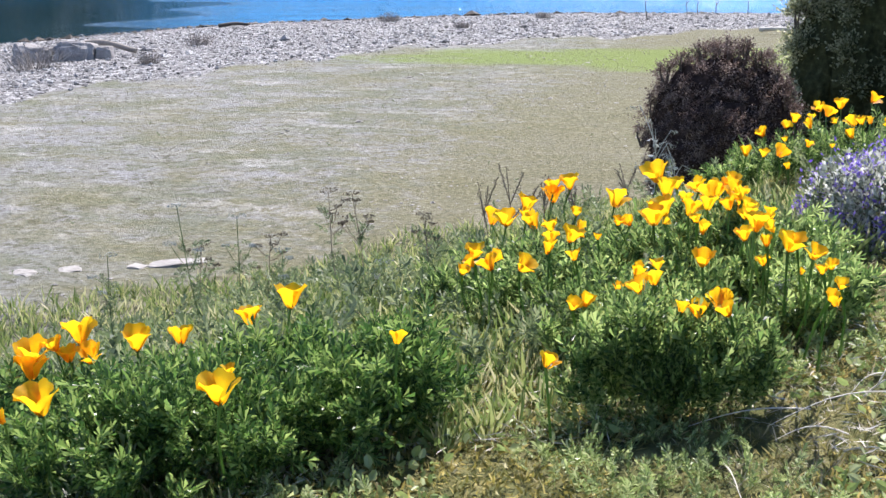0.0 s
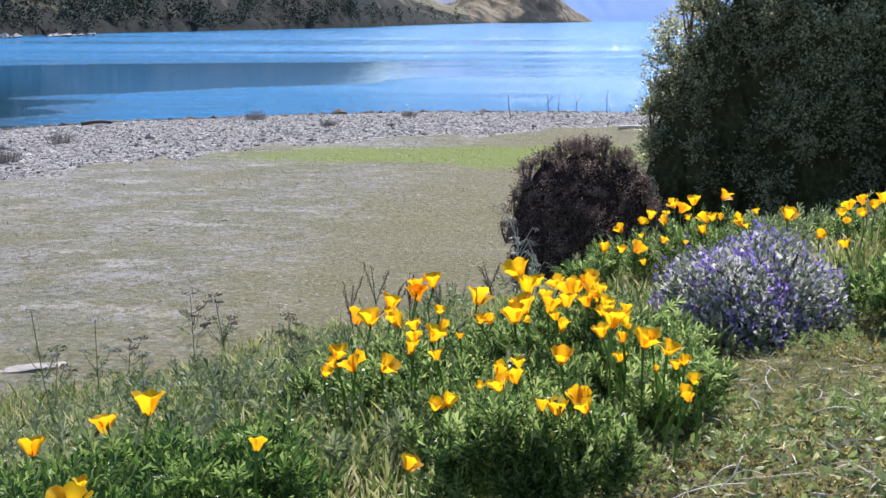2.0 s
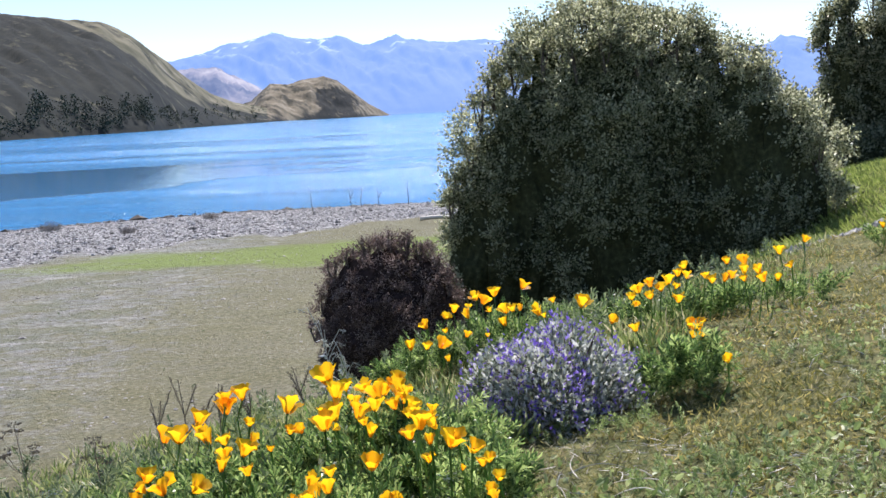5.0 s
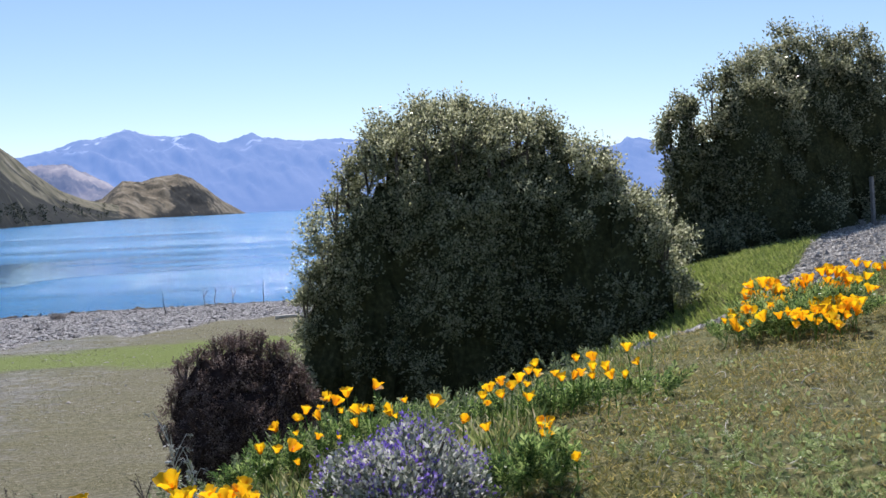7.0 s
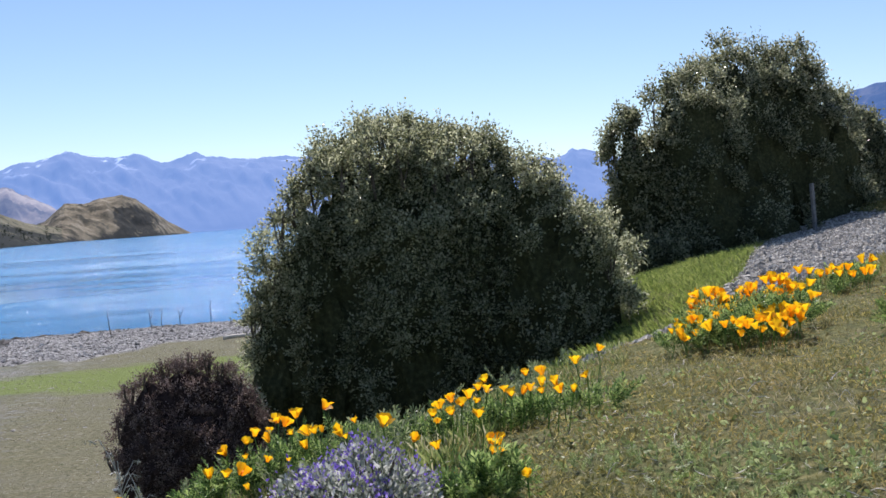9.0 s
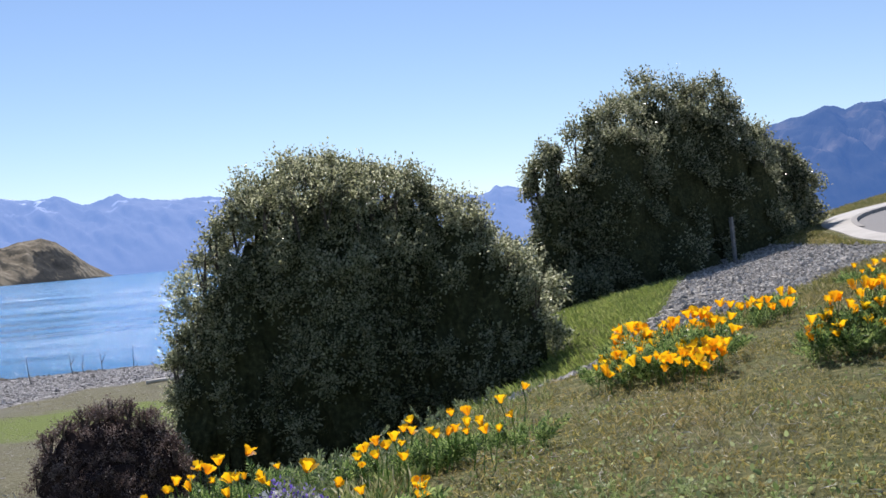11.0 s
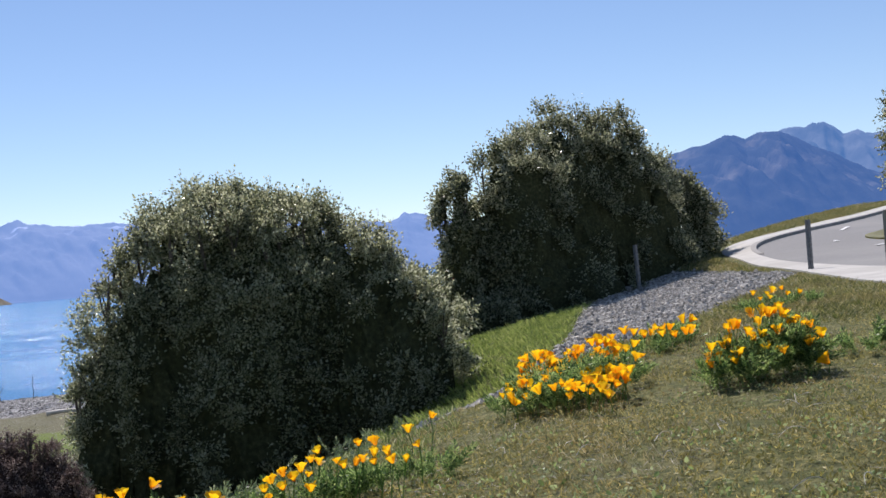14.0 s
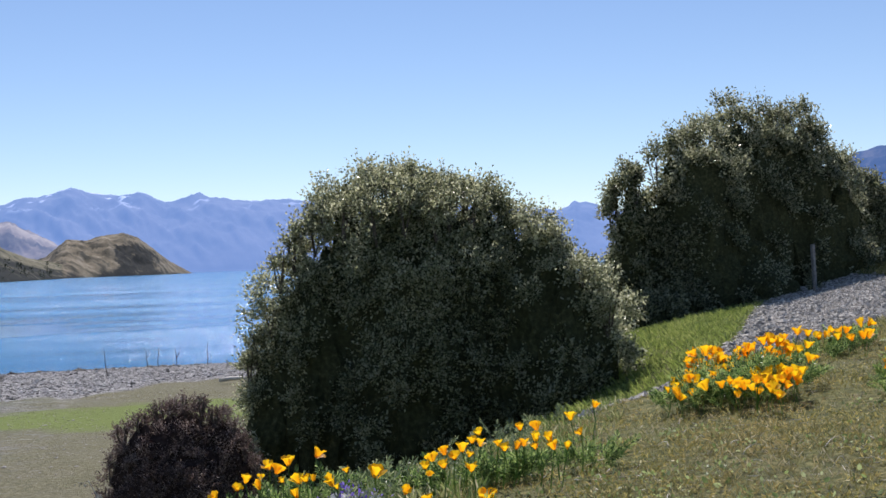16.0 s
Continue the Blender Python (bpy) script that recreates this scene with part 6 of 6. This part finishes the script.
# ---- grass and weeds ----
def tuft_template(blades, seed, splay=0.5):
    rng = random.Random(seed)
    pieces = []
    for k in range(blades):
        a = rng.uniform(0, 6.28)
        way = np.array([[math.cos(a) * splay * rng.uniform(0.2, 1.2), math.sin(a) * splay * rng.uniform(0.2, 1.2), 1.0]])
        v, g = scatter(THIN, np.array([[math.cos(a) * 0.12, math.sin(a) * 0.12, 0]]), frames(way, np.array([rng.uniform(0, 6.28)])), np.array([rng.uniform(0.6, 1.1)]))
        pieces.append((v, g))
    v, g = join(pieces)
    return v, [np.concatenate(g)]


THIN = ([(-0.03, 0, 0), (0.03, 0, 0), (0.022, 0.55, 0.07), (0, 1, 0.3)], [[(0, 1, 2)], [(0, 2, 3)]])
TUFTS = [tuft_template(5, 1, 0.7), tuft_template(4, 2, 1.3), tuft_template(5, 3, 0.4)]


def sow(name, x, y, sizes, mat, label, template=0, lift=0.0):
    n = len(x)
    spin = RNG.uniform(0, 6.28, n)
    turns = np.zeros((n, 3, 3))
    turns[:, 0, 0], turns[:, 0, 1], turns[:, 1, 0], turns[:, 1, 1], turns[:, 2, 2] = np.cos(spin), -np.sin(spin), np.sin(spin), np.cos(spin), 1
    data = scatter(TUFTS[template], np.stack([x, y, ground(x, y) + lift], 1), turns, sizes)
    return tagged(part(name, data, mat), label, "grass", kind="stuff")


def patchy(x, y, scale, seed):
    return np.array([noise.noise(Vector((a * scale, b * scale, seed))) for a, b in zip(x, y)])


GREEN = material("fresh_grass", [(0.2, (0.15, 0.21, 0.045)), (0.55, (0.3, 0.37, 0.09)), (0.85, (0.46, 0.48, 0.17))], 1.5, rough=0.55, island=0.6, through_light=0.45)
# mown lawn over the slope
x, y = fan(44000, (-46, 46), (1.5, 13), 1.15)
u, v = bank(x, y)
keep = (u > -0.6) & (gravel_mask(x, y) < 0.3)
x, y = x[keep], y[keep]
sow("lawn_grass", x, y, 0.031 * RNG.uniform(0.4, 1.5, len(x)) * (1 + 0.6 * patchy(x, y, 1.1, 2.0)), GRASS, "short rough lawn grass with yellow and green blades", 1)
x, y = fan(16000, (-46, 46), (1.3, 12), 1.2)
u, v = bank(x, y)
keep = (u > -2) & (gravel_mask(x, y) < 0.3) & (patchy(x, y, 0.9, 7.0) > -0.05)
sow("dry_lawn_grass", x[keep], y[keep], 0.032 * RNG.uniform(0.5, 1.4, int(keep.sum())), DRY, "dry straw-coloured grass among the lawn", 1)
x, y = fan(26000, (12, 42), (11, 26), 1.0)
u, v = bank(x, y)
keep = (u > 0.3) & (x < np.interp(y, OUTER[::-1, 1], OUTER[::-1, 0]) - 0.12) & (gravel_mask(x, y) < 0.3)
sow("far_lawn_grass", x[keep], y[keep], 0.07 * RNG.uniform(0.5, 1.4, int(keep.sum())), GRASS, "rough lawn grass beside the gravel and road", 1)
x, y = fan(30000, (25.5, 37), (22, 52), 1.0)
u, v = bank(x, y)
side = np.interp(y, OUTER[::-1, 1], OUTER[::-1, 0])
keep = (x < side - 0.25) & (x > side - 5) & (gravel_mask(x, y) < 0.3)
sow("verge_grass", x[keep], y[keep], 0.1 * RNG.uniform(0.5, 1.4, int(keep.sum())), GRASS, "mown grass verge beside the footpath", 1)
a, r = RNG.uniform(0.8, 5.48, 6000), 1.2 + 9 * RNG.uniform(0, 1, 6000) ** 0.8
x, y = r * np.sin(a), r * np.cos(a)
sow("lawn_grass", x, y, 0.055 * RNG.uniform(0.5, 1.5, len(x)), GRASS, "short rough lawn grass around the standpoint", 1)
# long grass and weeds over the bank
x, y = fan(19000, (-46, 16), (1.5, 11), 1.2)
u, v = bank(x, y)
keep = (u < 0.9) & (u > -5.4 - 0.3 * np.sin(x * 2)) & (np.hypot((x + 0.98) / 0.26, (y - 2.3) / 0.26) > 1)
x, y = x[keep], y[keep]
sow("bank_grass", x, y, (0.075 + 0.045 * smooth((np.hypot(x, y) - 2.2) / 2)) * (1 - 0.5 * smooth((np.hypot(x, y) - 4.8) / 1.5) * (x > -1.2)) * RNG.uniform(0.5, 1.4, len(x)), BANK_GRASS, "long uneven grass on the bank", 2)
x, y = fan(14000, (-30, 4), (1.7, 4.6), 1.0)
u, v = bank(x, y)
keep = (u < 0.3) & (patchy(x, y, 1.5, 21.0) > 0.0) & (np.hypot((x + 0.98) / 0.26, (y - 2.3) / 0.26) > 1)
sow("fresh_bank_grass", x[keep], y[keep], 0.085 * RNG.uniform(0.5, 1.5, int(keep.sum())), GREEN, "fresh light green grass between the poppies", 0)
x, y = fan(7000, (-46, 16), (2.6, 11), 1.1)
u, v = bank(x, y)
keep = (u < 0.6) & (u > -5.2) & (patchy(x, y, 0.8, 4.0) > -0.1) & (RNG.random(len(x)) < smooth((8.5 - np.hypot(x, y)) / 2.5) + 0.15)
n = int(keep.sum())
q = np.stack([x[keep], y[keep], ground(x[keep], y[keep]) + RNG.uniform(0, 0.1, n)], 1)
tagged(part("bank_weeds", scatter(FROND_T, q, frames(any_way(n, 0.9), RNG.uniform(0, 6.28, n)), 0.13 * RNG.uniform(0.5, 1.3, n)), WEED), "grey-green leafy weeds on the bank", "weeds", kind="stuff")
# straw litter lying in the lawn
x, y = fan(36000, (-44, 46), (1.4, 9), 1.55)
u, v = bank(x, y)
keep = (u > -3.5) & (gravel_mask(x, y) < 0.3) & (patchy(x, y, 1.6, 12.0) > -0.02) & (RNG.random(len(x)) < 0.12 + np.exp(-np.maximum(0, np.hypot(x, y) - 3.2) / 0.9))
n = int(keep.sum())
q = np.stack([x[keep], y[keep], ground(x[keep], y[keep]) + RNG.uniform(0.01, 0.05, n)], 1)
LITTER = ([(-0.01, 0, 0), (0.01, 0, 0), (0.014, 0.5, 0.05), (0.0, 1.0, 0.0)], [[(0, 1, 2)], [(0, 2, 3)]])
tagged(part("straw_litter", scatter(LITTER, q, frames(any_way(n) * np.array([1, 1, 0.2]), RNG.uniform(0, 6.28, n)), 0.046 * RNG.uniform(0.3, 1.5, n)), STRAW), "pale straw litter lying in the grass", "grass", kind="stuff")
# clover-like cover in the lawn
CLOVER = material("clover_leaf", [(0.2, (0.15, 0.215, 0.065)), (0.55, (0.34, 0.43, 0.15)), (0.85, (0.6, 0.64, 0.32))], 1.2, rough=0.45, island=0.7, through_light=0.45)
x, y = fan(30000, (-40, 46), (1.3, 6.5), 1.2)
u, v = bank(x, y)
keep = (u > -0.5) & (patchy(x, y, 1.4, 9.0) > -0.08) & (RNG.random(len(x)) < np.exp(-np.maximum(0, np.hypot(x, y) - 3.2) / 0.9))
n = int(keep.sum())
q = np.stack([x[keep], y[keep], ground(x[keep], y[keep]) + RNG.uniform(0.005, 0.03, n)], 1)
tagged(part("clover", scatter(BROAD, q, frames(any_way(n, 0.25), RNG.uniform(0, 6.28, n)), 0.026 * RNG.uniform(0.5, 1.4, n)), CLOVER), "small clover leaves spread through the lawn", "weeds", kind="stuff")
x, y = fan(9000, (-36, 30), (1.5, 6), 1.25)
u, v = bank(x, y)
keep = (u > -1.0) & (patchy(x, y, 1.7, 31.0) > 0.0) & (np.hypot(x, y) < 4.6)
n = int(keep.sum())
q = np.stack([x[keep], y[keep], ground(x[keep], y[keep]) + RNG.uniform(0, 0.025, n)], 1)
tagged(part("lawn_weeds", scatter(FROND_T, q, frames(any_way(n, 0.7), RNG.uniform(0, 6.28, n)), 0.06 * RNG.uniform(0.5, 1.3, n)), CLOVER), "low leafy weeds in the mown grass", "weeds", kind="stuff")
x, y = fan(16000, (-4, 44), (3.0, 10), 1.0)
u, v = bank(x, y)
keep = (u > -0.3) & (gravel_mask(x, y) < 0.3) & (patchy(x, y, 0.9, 71.0) + 0.5 * patchy(x, y, 2.6, 72.0) > 0.16)
n = int(keep.sum())
q = np.stack([x[keep], y[keep], ground(x[keep], y[keep]) + RNG.uniform(0.004, 0.026, n)], 1)
tagged(part("clover_patches", scatter(BROAD, q, frames(any_way(n, 0.3), RNG.uniform(0, 6.28, n)), 0.019 * RNG.uniform(0.5, 1.4, n)), CLOVER), "small green weed patches spread over the mown slope", "weeds", kind="stuff")
TURF = material("turf_leaf", [(0.2, (0.14, 0.138, 0.032)), (0.5, (0.34, 0.295, 0.075)), (0.8, (0.66, 0.55, 0.2))], 0.9, rough=0.5, island=0.8, through_light=0.45, second=(0.4, 0.285, 0.12), second_scale=1.3, second_mix=0.6)
x, y = fan(150000, (-30, 46), (1.6, 11), 1.1)
u, v = bank(x, y)
keep = (u > -0.6) & (gravel_mask(x, y) < 0.3) & (patchy(x, y, 1.7, 61.0) + 0.5 * patchy(x, y, 5.0, 62.0) > -0.16)
n = int(keep.sum())
q = np.stack([x[keep], y[keep], ground(x[keep], y[keep]) + RNG.uniform(0.0, 0.022, n)], 1)
tagged(part("turf", scatter(SLIP, q, frames(any_way(n, 0.45), RNG.uniform(0, 6.28, n)), 0.018 * RNG.uniform(0.5, 1.5, n)), TURF), "low olive-green turf leaves of the mown slope", "grass", kind="stuff")
# the dry flat
x, y = fan(1200, (-44, 4), (8, 34), 0.8)
u, v = bank(x, y)
w, _ = shore(x, y)
keep = (u < -4.6) & (w < 0.0) & (patchy(x, y, 0.9, 41.0) > 0.12)
x, y = x[keep], y[keep]
n = len(x)
q = np.stack([x, y, ground(x, y)], 1)
tagged(part("flat_weeds", scatter(FROND_T, q, frames(any_way(n, 0.2), RNG.uniform(0, 6.28, n)), 0.05 * RNG.uniform(0.4, 1.5, n)), WEED), "small dark weeds dotted over the flat", "weeds", kind="stuff")
x, y = fan(5000, (-44, 4), (8, 34), 0.8)
u, v = bank(x, y)
w, _ = shore(x, y)
keep = (u < -4.6) & (w < 0.0) & (patchy(x, y, 0.4, 51.0) > 0.0)
lay_stones("flat_stones", x[keep], y[keep], RNG.lognormal(np.log(0.03), 0.45, int(keep.sum())), "small pale stones scattered over the flat", PALE, 0.4)
x, y = fan(26000, (-44, 8), (8, 36), 1.0)
u, v = bank(x, y)
w, _ = shore(x, y)
keep = (u < -4.8) & (w < 0.02) & (patchy(x, y, 0.5, 5.0) > -0.15)
sow("flat_grass", x[keep], y[keep], (0.012 + 0.0007 * np.hypot(x[keep], y[keep])) * RNG.uniform(0.4, 1.6, int(keep.sum())), FLAT, "thin dry grass on the flat", 1)
# bright grass on the slope below the track
x, y = fan(14000, (12, 27), (9, 25), 1.0)
u, v = bank(x, y)
keep = (u < 0.6) & (u > -3.5) & (gravel_mask(x, y) < 0.3)
sow("slope_grass", x[keep], y[keep], 0.11 * RNG.uniform(0.5, 1.4, int(keep.sum())), GREEN, "fresh green grass on the slope", 1)


# ---- dead stems on the lawn ----
def dead_stem(x, y, turn, length, seed):
    rng = random.Random(seed)
    pts = []
    bend, arch = rng.uniform(-0.8, 0.8), rng.uniform(0.005, 0.035)
    px, py, a = x, y, turn
    for k in range(8):
        pts.append((px, py, gz(px, py) + 0.015 + arch * math.sin(k / 7 * math.pi)))
        px, py, a = px + math.cos(a) * length / 7, py + math.sin(a) * length / 7, a + bend / 7 + rng.uniform(-0.08, 0.08)
    return tagged(part("dead_stem", tube(pts, np.linspace(0.0022, 0.0008, 8), 5), STRAW), "pale dead plant stem lying on the grass", "dead stem", "dead stems on the lawn")


for k in range(80):
    rng = random.Random(900 + k)
    if k < 34:
        x, y = at(rng.uniform(-8, 9), rng.uniform(2.4, 3.6))
    else:
        x, y = at(rng.uniform(2, 38), rng.uniform(3.2, 7.5))
    dead_stem(x, y, rng.uniform(0, 6.28), rng.uniform(0.06, 0.2) if k > 7 else rng.uniform(0.2, 0.42), k)
